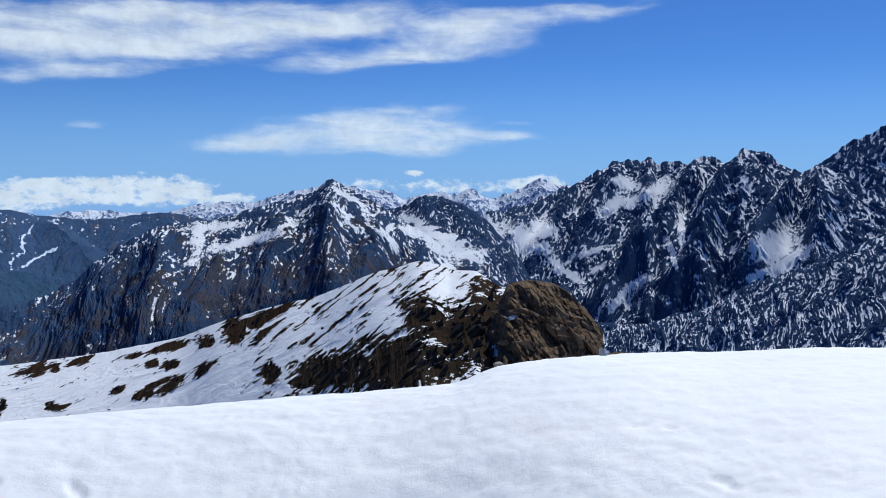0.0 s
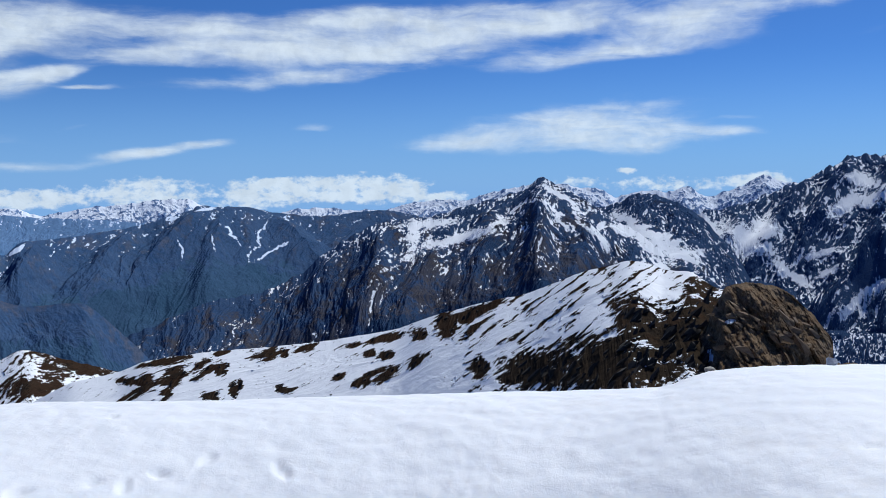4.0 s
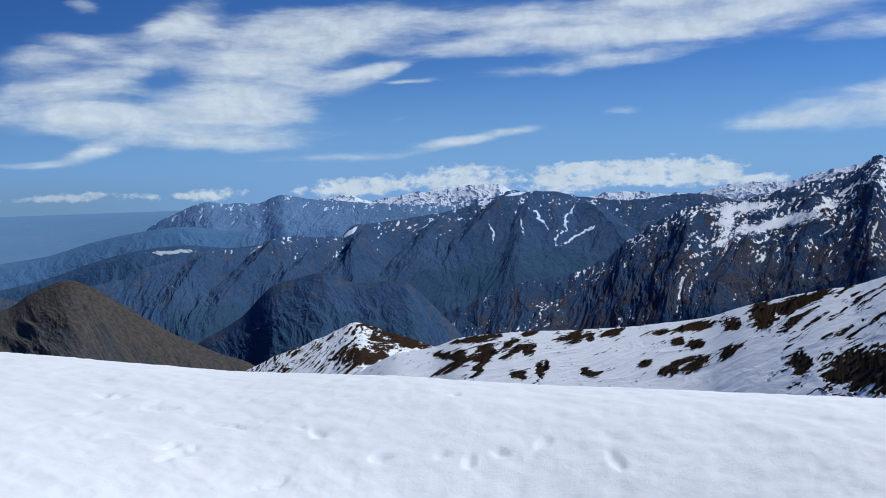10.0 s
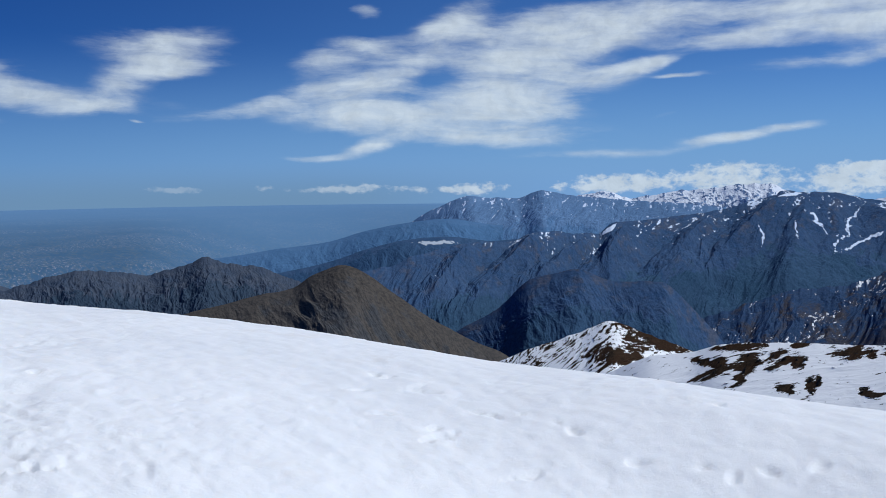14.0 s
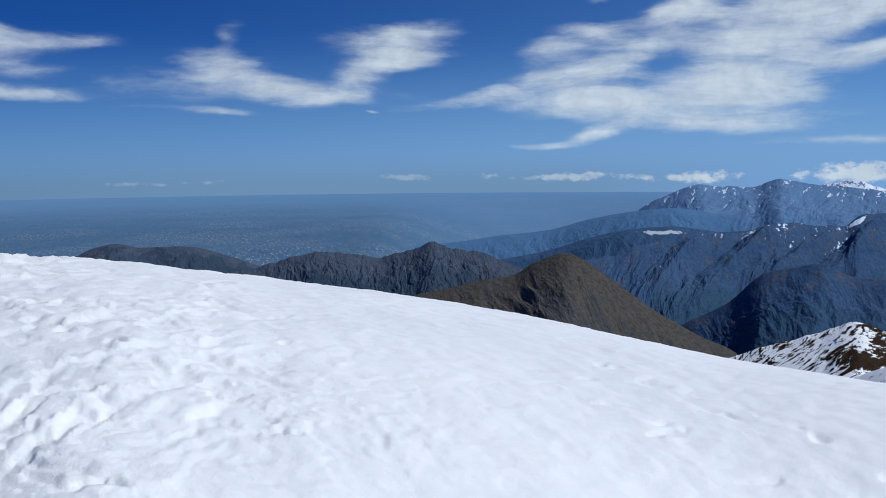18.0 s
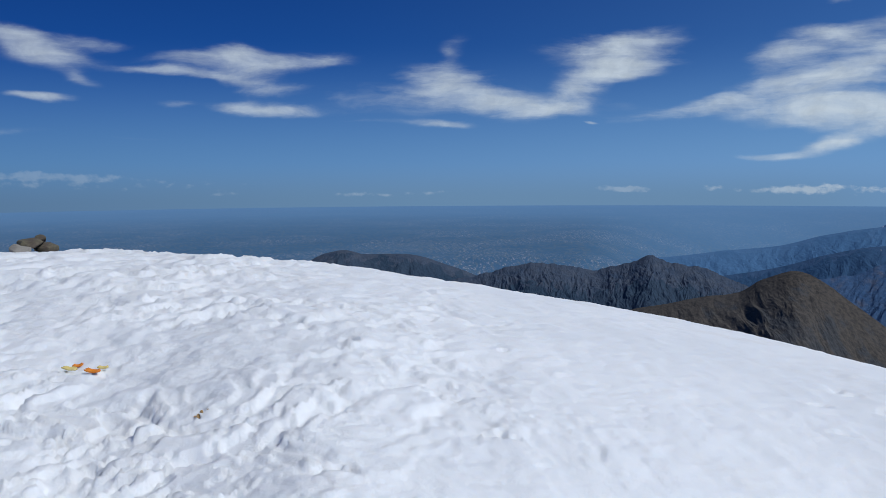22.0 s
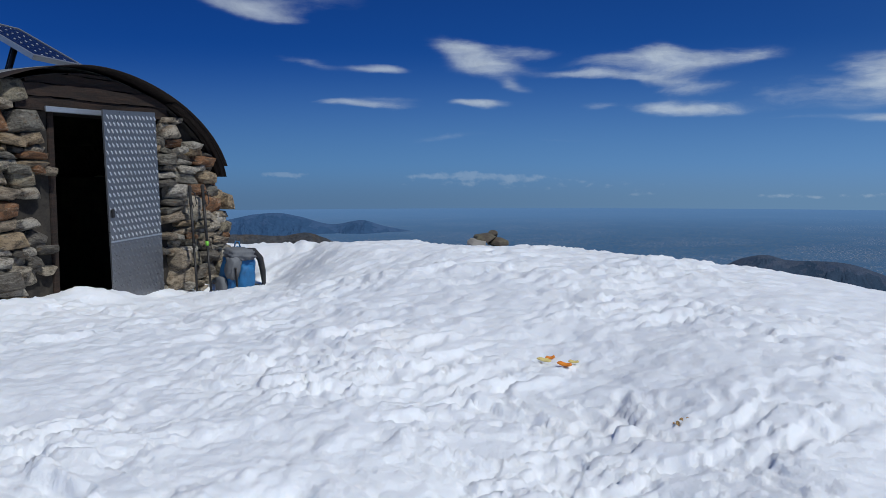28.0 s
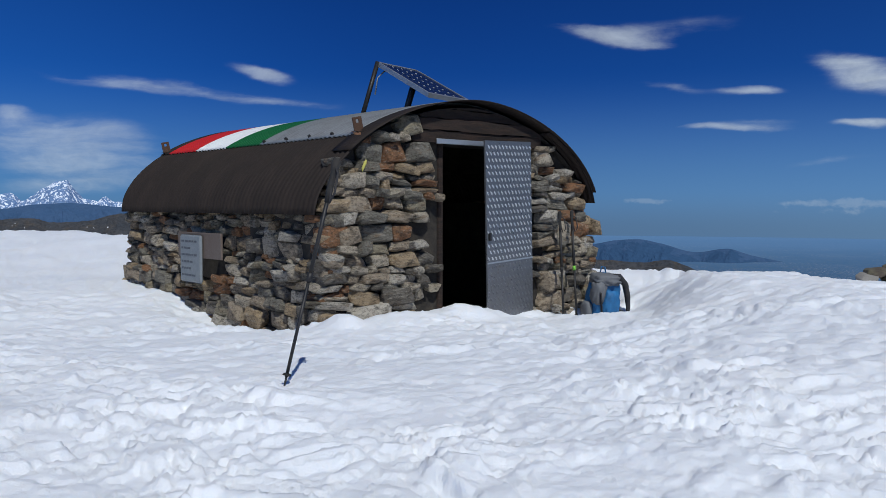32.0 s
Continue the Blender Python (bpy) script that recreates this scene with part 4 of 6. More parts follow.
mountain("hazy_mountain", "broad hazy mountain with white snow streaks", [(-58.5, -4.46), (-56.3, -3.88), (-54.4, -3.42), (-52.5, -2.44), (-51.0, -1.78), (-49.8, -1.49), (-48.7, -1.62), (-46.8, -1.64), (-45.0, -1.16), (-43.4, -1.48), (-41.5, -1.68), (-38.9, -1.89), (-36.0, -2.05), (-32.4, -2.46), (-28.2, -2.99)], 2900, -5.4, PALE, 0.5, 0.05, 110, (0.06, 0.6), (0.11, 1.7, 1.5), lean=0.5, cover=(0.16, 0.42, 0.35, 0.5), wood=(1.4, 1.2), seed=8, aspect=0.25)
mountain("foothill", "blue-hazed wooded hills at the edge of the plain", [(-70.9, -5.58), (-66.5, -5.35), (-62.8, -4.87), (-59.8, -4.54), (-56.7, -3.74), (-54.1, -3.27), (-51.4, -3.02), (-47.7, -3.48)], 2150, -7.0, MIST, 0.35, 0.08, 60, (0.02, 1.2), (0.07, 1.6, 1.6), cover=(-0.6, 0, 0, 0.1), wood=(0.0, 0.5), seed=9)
mountain("foothill", "dark blue-hazed wooded hills with a pale quarry", [(-68.8, -7.32), (-64.3, -6.71), (-61.3, -6.22), (-59.0, -5.69), (-56.7, -4.96), (-54.1, -4.41), (-51.4, -4.23), (-48.4, -4.53), (-45.4, -4.30), (-40.4, -4.92)], 1680, -8.5, HAZY, 0.35, 0.06, 70, (0.02, 1.2), (0.09, 1.4, 1.6), cover=(-0.8, 0, 0, 0.1), wood=(0.0, 0.5), seed=10, patches=[(-52.3, -4.62, 1.15, 0.13, 0)])
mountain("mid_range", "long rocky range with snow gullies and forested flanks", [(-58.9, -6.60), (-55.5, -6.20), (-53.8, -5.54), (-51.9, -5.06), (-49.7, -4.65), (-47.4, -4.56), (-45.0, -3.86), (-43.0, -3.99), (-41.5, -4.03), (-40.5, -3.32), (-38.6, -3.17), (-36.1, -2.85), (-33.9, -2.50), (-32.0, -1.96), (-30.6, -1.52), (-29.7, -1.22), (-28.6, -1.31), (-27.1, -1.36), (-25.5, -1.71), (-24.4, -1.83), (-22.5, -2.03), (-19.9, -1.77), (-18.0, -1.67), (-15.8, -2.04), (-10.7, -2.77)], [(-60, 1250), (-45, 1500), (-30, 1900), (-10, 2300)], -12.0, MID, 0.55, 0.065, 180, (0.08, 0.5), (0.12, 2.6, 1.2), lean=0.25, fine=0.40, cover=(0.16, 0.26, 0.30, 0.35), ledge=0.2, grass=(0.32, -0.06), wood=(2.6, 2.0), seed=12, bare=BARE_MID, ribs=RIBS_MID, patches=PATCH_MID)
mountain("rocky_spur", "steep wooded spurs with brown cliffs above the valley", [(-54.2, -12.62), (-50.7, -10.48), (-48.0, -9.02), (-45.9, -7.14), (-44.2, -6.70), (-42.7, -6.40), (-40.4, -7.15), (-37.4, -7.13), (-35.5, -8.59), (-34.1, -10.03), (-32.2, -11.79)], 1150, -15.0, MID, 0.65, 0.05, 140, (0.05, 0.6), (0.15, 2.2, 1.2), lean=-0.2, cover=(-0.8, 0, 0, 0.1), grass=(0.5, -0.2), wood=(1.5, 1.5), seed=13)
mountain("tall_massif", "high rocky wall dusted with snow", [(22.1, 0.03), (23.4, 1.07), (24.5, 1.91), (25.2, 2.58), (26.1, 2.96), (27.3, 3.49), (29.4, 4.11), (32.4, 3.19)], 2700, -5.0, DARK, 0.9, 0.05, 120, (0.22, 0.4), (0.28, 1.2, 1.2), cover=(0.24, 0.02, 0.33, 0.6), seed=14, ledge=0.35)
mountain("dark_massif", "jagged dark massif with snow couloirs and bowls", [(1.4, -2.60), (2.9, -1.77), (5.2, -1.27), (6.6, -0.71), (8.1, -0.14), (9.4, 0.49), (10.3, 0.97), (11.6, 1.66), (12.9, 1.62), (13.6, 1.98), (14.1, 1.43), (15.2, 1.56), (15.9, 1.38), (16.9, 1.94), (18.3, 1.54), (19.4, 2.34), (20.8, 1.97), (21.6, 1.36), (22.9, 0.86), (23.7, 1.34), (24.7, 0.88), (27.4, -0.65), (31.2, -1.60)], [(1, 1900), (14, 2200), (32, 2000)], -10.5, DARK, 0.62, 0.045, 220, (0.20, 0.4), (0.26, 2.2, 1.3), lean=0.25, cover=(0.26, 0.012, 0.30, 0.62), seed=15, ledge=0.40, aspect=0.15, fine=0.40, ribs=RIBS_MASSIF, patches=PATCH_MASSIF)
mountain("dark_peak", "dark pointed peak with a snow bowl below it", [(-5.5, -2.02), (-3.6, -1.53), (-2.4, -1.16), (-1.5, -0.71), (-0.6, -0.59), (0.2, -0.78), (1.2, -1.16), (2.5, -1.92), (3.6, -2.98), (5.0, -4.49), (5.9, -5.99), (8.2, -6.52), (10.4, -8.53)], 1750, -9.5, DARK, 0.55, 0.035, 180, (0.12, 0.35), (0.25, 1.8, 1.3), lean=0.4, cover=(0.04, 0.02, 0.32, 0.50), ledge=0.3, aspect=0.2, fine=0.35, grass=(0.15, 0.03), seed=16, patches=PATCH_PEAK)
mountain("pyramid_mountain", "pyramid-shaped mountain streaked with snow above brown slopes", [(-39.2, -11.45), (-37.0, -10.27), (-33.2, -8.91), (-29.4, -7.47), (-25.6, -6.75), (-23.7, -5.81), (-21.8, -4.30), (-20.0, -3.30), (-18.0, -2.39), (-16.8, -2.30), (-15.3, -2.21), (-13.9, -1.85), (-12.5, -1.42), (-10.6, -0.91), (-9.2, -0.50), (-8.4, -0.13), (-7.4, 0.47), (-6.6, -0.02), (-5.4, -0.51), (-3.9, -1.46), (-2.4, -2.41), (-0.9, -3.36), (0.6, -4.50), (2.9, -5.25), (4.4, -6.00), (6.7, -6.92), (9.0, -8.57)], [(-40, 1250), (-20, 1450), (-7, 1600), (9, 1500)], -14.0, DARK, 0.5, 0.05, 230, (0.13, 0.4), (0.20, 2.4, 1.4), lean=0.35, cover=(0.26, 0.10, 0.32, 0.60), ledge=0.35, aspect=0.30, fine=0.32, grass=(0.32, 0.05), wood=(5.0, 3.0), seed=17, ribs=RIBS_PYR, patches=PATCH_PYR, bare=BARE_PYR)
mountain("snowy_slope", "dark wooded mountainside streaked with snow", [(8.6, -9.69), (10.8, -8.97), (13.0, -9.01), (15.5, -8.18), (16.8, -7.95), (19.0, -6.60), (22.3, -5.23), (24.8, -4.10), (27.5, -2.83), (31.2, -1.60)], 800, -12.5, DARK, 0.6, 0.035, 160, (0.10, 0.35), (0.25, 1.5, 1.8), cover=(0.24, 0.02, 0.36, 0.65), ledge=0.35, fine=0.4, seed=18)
mountain("rocky_hill", "blue-hazed grey forested hills rising from the plain", [(-92.8, -6.33), (-90.1, -5.58), (-89.0, -5.08), (-87.7, -4.88), (-86.3, -5.18), (-84.5, -5.16), (-83.0, -5.28), (-80.9, -5.90), (-78.7, -6.70), (-75.7, -7.71)], 1700, -11.5, CLIFF, 0.4, 0.06, 60, (0.03, 0.8), (0.14, 1.8, 1.4), cover=(-0.8, 0, 0, 0.1), wood=(0.2, 0.5), seed=19)
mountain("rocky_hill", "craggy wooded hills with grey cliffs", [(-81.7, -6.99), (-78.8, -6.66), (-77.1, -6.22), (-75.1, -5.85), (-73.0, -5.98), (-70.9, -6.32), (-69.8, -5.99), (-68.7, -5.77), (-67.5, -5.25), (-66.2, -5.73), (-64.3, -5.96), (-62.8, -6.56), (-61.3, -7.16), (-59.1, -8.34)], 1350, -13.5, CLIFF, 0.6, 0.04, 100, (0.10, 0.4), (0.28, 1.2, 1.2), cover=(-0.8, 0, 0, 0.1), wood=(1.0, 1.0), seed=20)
mountain("brown_hill", "rounded hill of dry brown grass with green lower slopes", [(-71.8, -9.69), (-68.3, -8.74), (-66.8, -8.49), (-64.3, -7.91), (-61.9, -7.49), (-60.4, -6.62), (-58.5, -6.02), (-57.1, -6.55), (-54.9, -8.12), (-52.6, -9.68), (-49.6, -11.25), (-47.7, -12.03), (-45.4, -13.54)], 850, -15.0, TURF, 0.5, 0.045, 150, (0.03, 0.8), (0.13, 2.6, 1.6), lean=-0.5, cover=(-0.9, 0, 0, 0.1), grass=(0.9, -0.12), wood=(5.5, 2.0), seed=21)
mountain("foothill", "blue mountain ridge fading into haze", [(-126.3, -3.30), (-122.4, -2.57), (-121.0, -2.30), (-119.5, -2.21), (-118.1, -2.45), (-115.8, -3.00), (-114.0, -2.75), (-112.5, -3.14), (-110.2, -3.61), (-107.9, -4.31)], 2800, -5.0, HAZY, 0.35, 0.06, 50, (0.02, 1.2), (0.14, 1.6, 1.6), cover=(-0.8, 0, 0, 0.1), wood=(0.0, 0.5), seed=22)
mountain("brown_hill", "low brown ridge below the summit", [(-129.7, -3.75), (-124.6, -3.63), (-122.1, -3.58), (-119.2, -3.74), (-117.7, -3.54), (-116.4, -3.93), (-114.7, -4.63)], 700, -6.5, TURF, 0.4, 0.05, 50, (0.04, 0.7), (0.2, 1.4, 1.6), cover=(-0.8, 0, 0, 0.1), grass=(0.3, 0.0), seed=23)
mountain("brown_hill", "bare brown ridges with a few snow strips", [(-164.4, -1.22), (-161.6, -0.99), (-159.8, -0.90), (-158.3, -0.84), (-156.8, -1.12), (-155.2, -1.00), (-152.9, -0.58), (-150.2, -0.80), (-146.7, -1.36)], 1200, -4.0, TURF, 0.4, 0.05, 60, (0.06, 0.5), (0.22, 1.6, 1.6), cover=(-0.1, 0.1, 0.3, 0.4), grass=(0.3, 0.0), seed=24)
mountain("knoll", "grassy knoll half covered with melting snow", [(-50.3, -13.40), (-47.5, -12.37), (-46.0, -11.73), (-44.2, -11.15), (-42.4, -10.48), (-40.4, -9.79), (-39.5, -10.05), (-37.7, -10.72), (-35.5, -11.44), (-33.3, -12.25)], 420, -15.5, NEAR, 0.3, 0.04, 120, (0.06, 0.35), (0.06, 2.2, 1.2), crag=(0.8, 4.0), lean=0.8, cover=(0.62, -0.05, 0.2, 0.65), grass=(0.7, 0), seed=25, fine=0.12, category="hill", bare=[(-37.2, -10.6, 2.6, 1.0, -16), (-37.7, -10.41, 2.25, 0.95, -24), (-40.2, -12.04, 1.67, 0.58, 0)])
mountain("snow_ridge", "snowy ridge with dark rock outcrops and brown turf", [(-43.2, -14.06), (-40.7, -13.18), (-37.8, -11.96), (-35.5, -11.62), (-33.2, -10.96), (-29.4, -10.67), (-25.6, -10.53), (-21.8, -10.26), (-19.5, -9.94), (-17.4, -9.61), (-14.8, -8.74), (-13.2, -8.33), (-10.7, -7.70), (-8.6, -7.28), (-6.5, -6.49), (-4.5, -5.71), (-2.9, -5.31), (-1.6, -4.99), (-0.5, -5.18), (0.6, -5.56), (2.1, -5.64), (3.7, -6.57), (4.4, -6.83), (5.6, -7.88), (6.7, -9.36)], [(-44, 330), (-20, 260), (-2, 170), (7, 140)], -17.5, NEAR, 0.13, 0.033, 250, (0.035, 0.5), (0.030, 3.2, 1.1), lean=0.9, cover=(0.92, -0.05, 0.10, 0.50), grain=(36, 2.4, 0.30, 1.2, -15.5, -11.5, -0.04), crag=(0.9, 3.0), grass=(0.75, -0.12), seed=26, fine=0.12, cut=2.4, category="ridge", bare=BARE_RIDGE)
mountain("crag", "rust-brown rocky crag with lichen beside the snow", [(-0.9, -14.63), (0.6, -13.16), (1.8, -11.66), (2.9, -9.79), (3.9, -7.52), (4.4, -6.57), (5.9, -6.25), (7.6, -6.53), (8.9, -7.45), (10.1, -8.73), (10.7, -9.64), (10.8, -10.92), (11.9, -10.88), (15.2, -10.92), (19.1, -11.06)], 115, -18.0, RUST, 0.5, 0.025, 260, (0.10, 0.3), (0.30, 2.2, 0.8), crag=(1.1, 2.0), cover=(-0.7, 0, 0.0, 0.2), grass=(0.15, 0), seed=27, fine=0.35, category="rock", patches=PATCH_KNOB)



# hut
def part(name, bm, material, parent, label=""):
    me = bpy.data.meshes.new(name)
    bm.normal_update()
    bm.to_mesh(me)
    bm.free()
    me.materials.append(material)
    ob = new(name, me)
    ob.parent = parent
    if label:
        ob["label"] = label
    return ob


def box(bm, lo, hi, m=None, bevel=0.0):
    g = bmesh.ops.create_cube(bm, size=1.0)["verts"]
    c, s = [(a + b) / 2 for a, b in zip(lo, hi)], [b - a for a, b in zip(lo, hi)]
    for v in g:
        v.co = Vector((v.co.x * s[0] + c[0], v.co.y * s[1] + c[1], v.co.z * s[2] + c[2]))
    if bevel:
        e = list({e for v in g for e in v.link_edges})
        g = bmesh.ops.bevel(bm, geom=e, offset=bevel, segments=1, affect="EDGES")["verts"]
    if m is not None:
        bmesh.ops.transform(bm, matrix=m, verts=[v for v in g if v.is_valid])
    return bm


def tube(bm, places, radii, sides=10, caps=True):
    """A round bar through the places; radii: one number or one for each place."""
    pts = [Vector(p) for p in places]
    rad = [radii] * len(pts) if isinstance(radii, (int, float)) else radii
    rings = []
    for i, p in enumerate(pts):
        d = (pts[min(i + 1, len(pts) - 1)] - pts[max(i - 1, 0)]).normalized()
        a = d.orthogonal().normalized() if i == 0 else (a0 - d * a0.dot(d)).normalized()
        a0, b = a, d.cross(a)
        rings.append([bm.verts.new(p + rad[i] * (math.cos(k * 2 * math.pi / sides) * a + math.sin(k * 2 * math.pi / sides) * b)) for k in range(sides)])
    for r, q in zip(rings, rings[1:]):
        for k in range(sides):
            bm.faces.new((r[k], r[(k + 1) % sides], q[(k + 1) % sides], q[k])).smooth = True
    if caps:
        bm.faces.new(rings[0][::-1])
        bm.faces.new(rings[-1])
    return bm


def stone_material(name="field_stone"):
    n = Nodes(name)
    rnd = n.random()
    co = n.vec("ADD", n.co, n.vec("MULTIPLY", rnd, (31.0, 17.0, 23.0)))
    ramp = n.add("ShaderNodeValToRGB")
    ramp.color_ramp.interpolation = "CONSTANT"
    for i, (p, c) in enumerate(((0.0, (0.46, 0.37, 0.27)), (0.18, (0.57, 0.49, 0.38)), (0.34, (0.19, 0.17, 0.145)), (0.46, (0.47, 0.35, 0.22)), (0.60, (0.63, 0.57, 0.48)), (0.72, (0.26, 0.24, 0.20)), (0.84, (0.34, 0.17, 0.085)), (0.92, (0.36, 0.31, 0.22)))):
        e = ramp.color_ramp.elements[i] if i < 2 else ramp.color_ramp.elements.new(p)
        e.position, e.color = p, (*c, 1)
    n.link(rnd, ramp.inputs[0])
    mid, fine, vein = n.noise(2.6, 7, 0.7, co), n.noise(9.0, 6, 0.75, co), n.noise(3.2, 6, 0.7, co, (1, 1, 2.5))
    c = n.mix(n.ramp(mid, 0.50, 0.62, 0.0, 0.7), ramp.outputs[0], (0.085, 0.07, 0.052))
    c = n.mix(n.ramp(vein, 0.54, 0.66, 0, 0.55), c, (0.60, 0.54, 0.44))
    c = n.mix(n.ramp(n.noise(2.2, 5, 0.7, co), 0.56, 0.66, 0, 0.6), c, (0.24, 0.15, 0.08))
    c = n.mix(n.ramp(fine, 0.50, 0.62, 0, 0.6), c, (0.05, 0.042, 0.032))
    n.bump(n.math("ADD", n.math("MULTIPLY", vein, 0.9), n.math("ADD", mid, n.math("MULTIPLY", fine, 0.9))), 1.0, 0.05)
    return n.done(c, 0.9, 0, 0.25)


def plain_paint(name, colour, rough=0.5, metal=0.0, dirt=(0.1, 0.08, 0.06), amount=0.35, scale=6.0, bump=0.15, streak=None, spec=None):
    n = Nodes(name)
    a, b = n.noise(scale, 7, 0.65, stretch=streak), n.noise(scale * 9, 5, 0.7)
    c = n.mix(n.ramp(a, 0.42, 0.72, 0, amount), colour, dirt)
    c = n.mix(n.ramp(b, 0.4, 0.75, 0, amount * 0.6), c, tuple(v * 0.6 for v in colour))
    n.bump(n.math("ADD", a, n.math("MULTIPLY", b, 0.5)), bump, 0.01)
    return n.done(c, n.ramp(b, 0.3, 0.7, max(rough - 0.12, 0.05), min(rough + 0.15, 1)), metal, spec)


STONE = stone_material()
MORTAR = plain_paint("dark_earth_joint", (0.018, 0.015, 0.012), 0.95, amount=0.5)
ROOF_DARK = plain_paint("dark_brown_painted_sheet", (0.029, 0.023, 0.020), 0.72, 0.0, (0.052, 0.038, 0.031), 0.5, 3.0, 0.15, (1, 1, 0.3), spec=0.12)
ROOF_ZINC = plain_paint("weathered_galvanised_sheet", (0.36, 0.37, 0.37), 0.42, 0.55, (0.20, 0.19, 0.175), 0.6, 5.0)
FLAG_RED = plain_paint("red_gloss_paint", (0.52, 0.018, 0.015), 0.4, 0, (0.35, 0.02, 0.02), 0.3)
FLAG_WHITE = plain_paint("white_gloss_paint", (0.78, 0.78, 0.77), 0.4, 0, (0.6, 0.6, 0.58), 0.3)
FLAG_GREEN = plain_paint("green_gloss_paint", (0.012, 0.11, 0.028), 0.4, 0, (0.01, 0.07, 0.02), 0.3)
WOOD_OLD = plain_paint("old_dark_timber", (0.013, 0.0075, 0.005), 0.9, 0, (0.085, 0.043, 0.025), 0.5, 7.0, 1.0, (0.5, 0.5, 4))
STEEL = plain_paint("dull_aluminium_plate", (0.19, 0.195, 0.21), 0.34, 0.7, (0.15, 0.15, 0.15), 0.4, 4.0, 0.06)
BRIGHT = plain_paint("polished_aluminium_tread", (0.72, 0.72, 0.73), 0.28, 0.9, (0.6, 0.6, 0.6), 0.2, 4.0, 0.03)
STRIP = plain_paint("pale_metal_strip", (0.45, 0.47, 0.50), 0.4, 0.7, amount=0.2)
BLACK = plain_paint("black_painted_iron", (0.014, 0.014, 0.015), 0.5, 0.2, (0.05, 0.03, 0.02), 0.4)
RUSTY = plain_paint("rusted_iron", (0.10, 0.05, 0.03), 0.8, 0.2)
MARBLE = plain_paint("grey_marble", (0.22, 0.24, 0.25), 0.6, 0, (0.15, 0.165, 0.175), 0.6, 18.0)
INK = plain_paint("faded_ink", (0.09, 0.10, 0.12), 0.8)
BOARD = plain_paint("weathered_board", (0.13, 0.095, 0.075), 0.85, 0, (0.2, 0.17, 0.15), 0.5, 6.0, 0.5, (4, 0.5, 0.5))

HUT_W, HUT_L, BASE = 3.8, 4.62, -0.35
hut = tagged(new("stone_hut"), "low rubble-stone mountain hut with a barrel roof of corrugated sheet", "hut")
hut.matrix_world = Matrix(((-0.9935, -0.1135, 0, -4.87), (0.1135, -0.9935, 0, -6.11), (0, 0, 1, 0), (0, 0, 0, 1)))


def arch(u, grow=0.0):
    """Height of the roof at u across the hut."""
    x = min(abs((u - 1.85) / ((1.90 if u < 1.85 else 1.82) + grow)), 1.0)
    return 0.93 + (1.08 + grow) * (1 - x ** 1.8) ** (1 / 1.8)


def arch_point(q, grow=0.0):
    """A place on the roof's curve: q from 0 (eave by the plaque) over the crown to 1; below the curve the sheet hangs straight."""
    a = math.pi * (1 - q)
    c, s = math.cos(a), math.sin(a)
    k = (abs(c) ** 1.8 + abs(s) ** 1.8) ** (-1 / 1.8)
    return 1.85 + ((1.90 if c < 0 else 1.82) + grow) * c * k, 0.93 + (1.08 + grow) * s * k


def prism(bm, outline, v0, v1):
    a = [bm.verts.new((u, v0, z)) for u, z in outline]
    b = [bm.verts.new((u, v1, z)) for u, z in outline]
    bm.faces.new(a[::-1])
    bm.faces.new(b)
    for i in range(len(a)):
        j = (i + 1) % len(a)
        bm.faces.new((a[i], a[j], b[j], b[i]))
    bmesh.ops.recalc_face_normals(bm, faces=bm.faces)


DOOR_U0, DOOR_U1, DOOR_TOP = 1.46, 2.60, 1.60


def gable(name, v0, v1, door):
    bm = bmesh.new()
    left = [(0.10, BASE), (DOOR_U0, BASE), (DOOR_U0, arch(DOOR_U0) - 0.05)] + [(u, arch(u) - 0.05) for u in (1.1, 0.7, 0.4, 0.2)] + [(0.10, 0.95)]
    right = [(DOOR_U1, BASE), (3.66, BASE), (3.66, 0.95)] + [(u, arch(u) - 0.05) for u in (3.55, 3.35, 3.0)] + [(DOOR_U1, arch(DOOR_U1) - 0.05)]
    prism(bm, left, v0, v1)
    prism(bm, right, v0, v1)
    if door:
        prism(bm, [(DOOR_U0, DOOR_TOP), (DOOR_U1, DOOR_TOP), (DOOR_U1, arch(DOOR_U1) - 0.05), (1.85, arch(1.85) - 0.05), (DOOR_U0, arch(DOOR_U0) - 0.05)], v0, v1)
    else:
        prism(bm, [(DOOR_U0, BASE), (DOOR_U1, BASE), (DOOR_U1, arch(DOOR_U1) - 0.05), (1.85, arch(1.85) - 0.05), (DOOR_U0, arch(DOOR_U0) - 0.05)], v0, v1)
    return part(name, bm, MORTAR, hut, "dry-laid rubble wall of grey and rust stones")


wall_front = gable("front_wall", 0.10, 0.50, True)
wall_back = gable("back_wall", HUT_L - 0.45, HUT_L - 0.05, False)
wall_side = part("side_wall", box(bmesh.new(), (0.10, 0.50, BASE), (0.50, HUT_L - 0.45, 1.02)), MORTAR, hut, "dry-laid rubble wall of shaded grey stones")
wall_far = part("side_wall", box(bmesh.new(), (3.26, 0.50, BASE), (3.66, HUT_L - 0.45, 1.02)), MORTAR, hut)
part("hut_floor", box(bmesh.new(), (0.5, 0.5, BASE), (3.26, HUT_L - 0.45, BASE + 0.08)), MORTAR, hut)


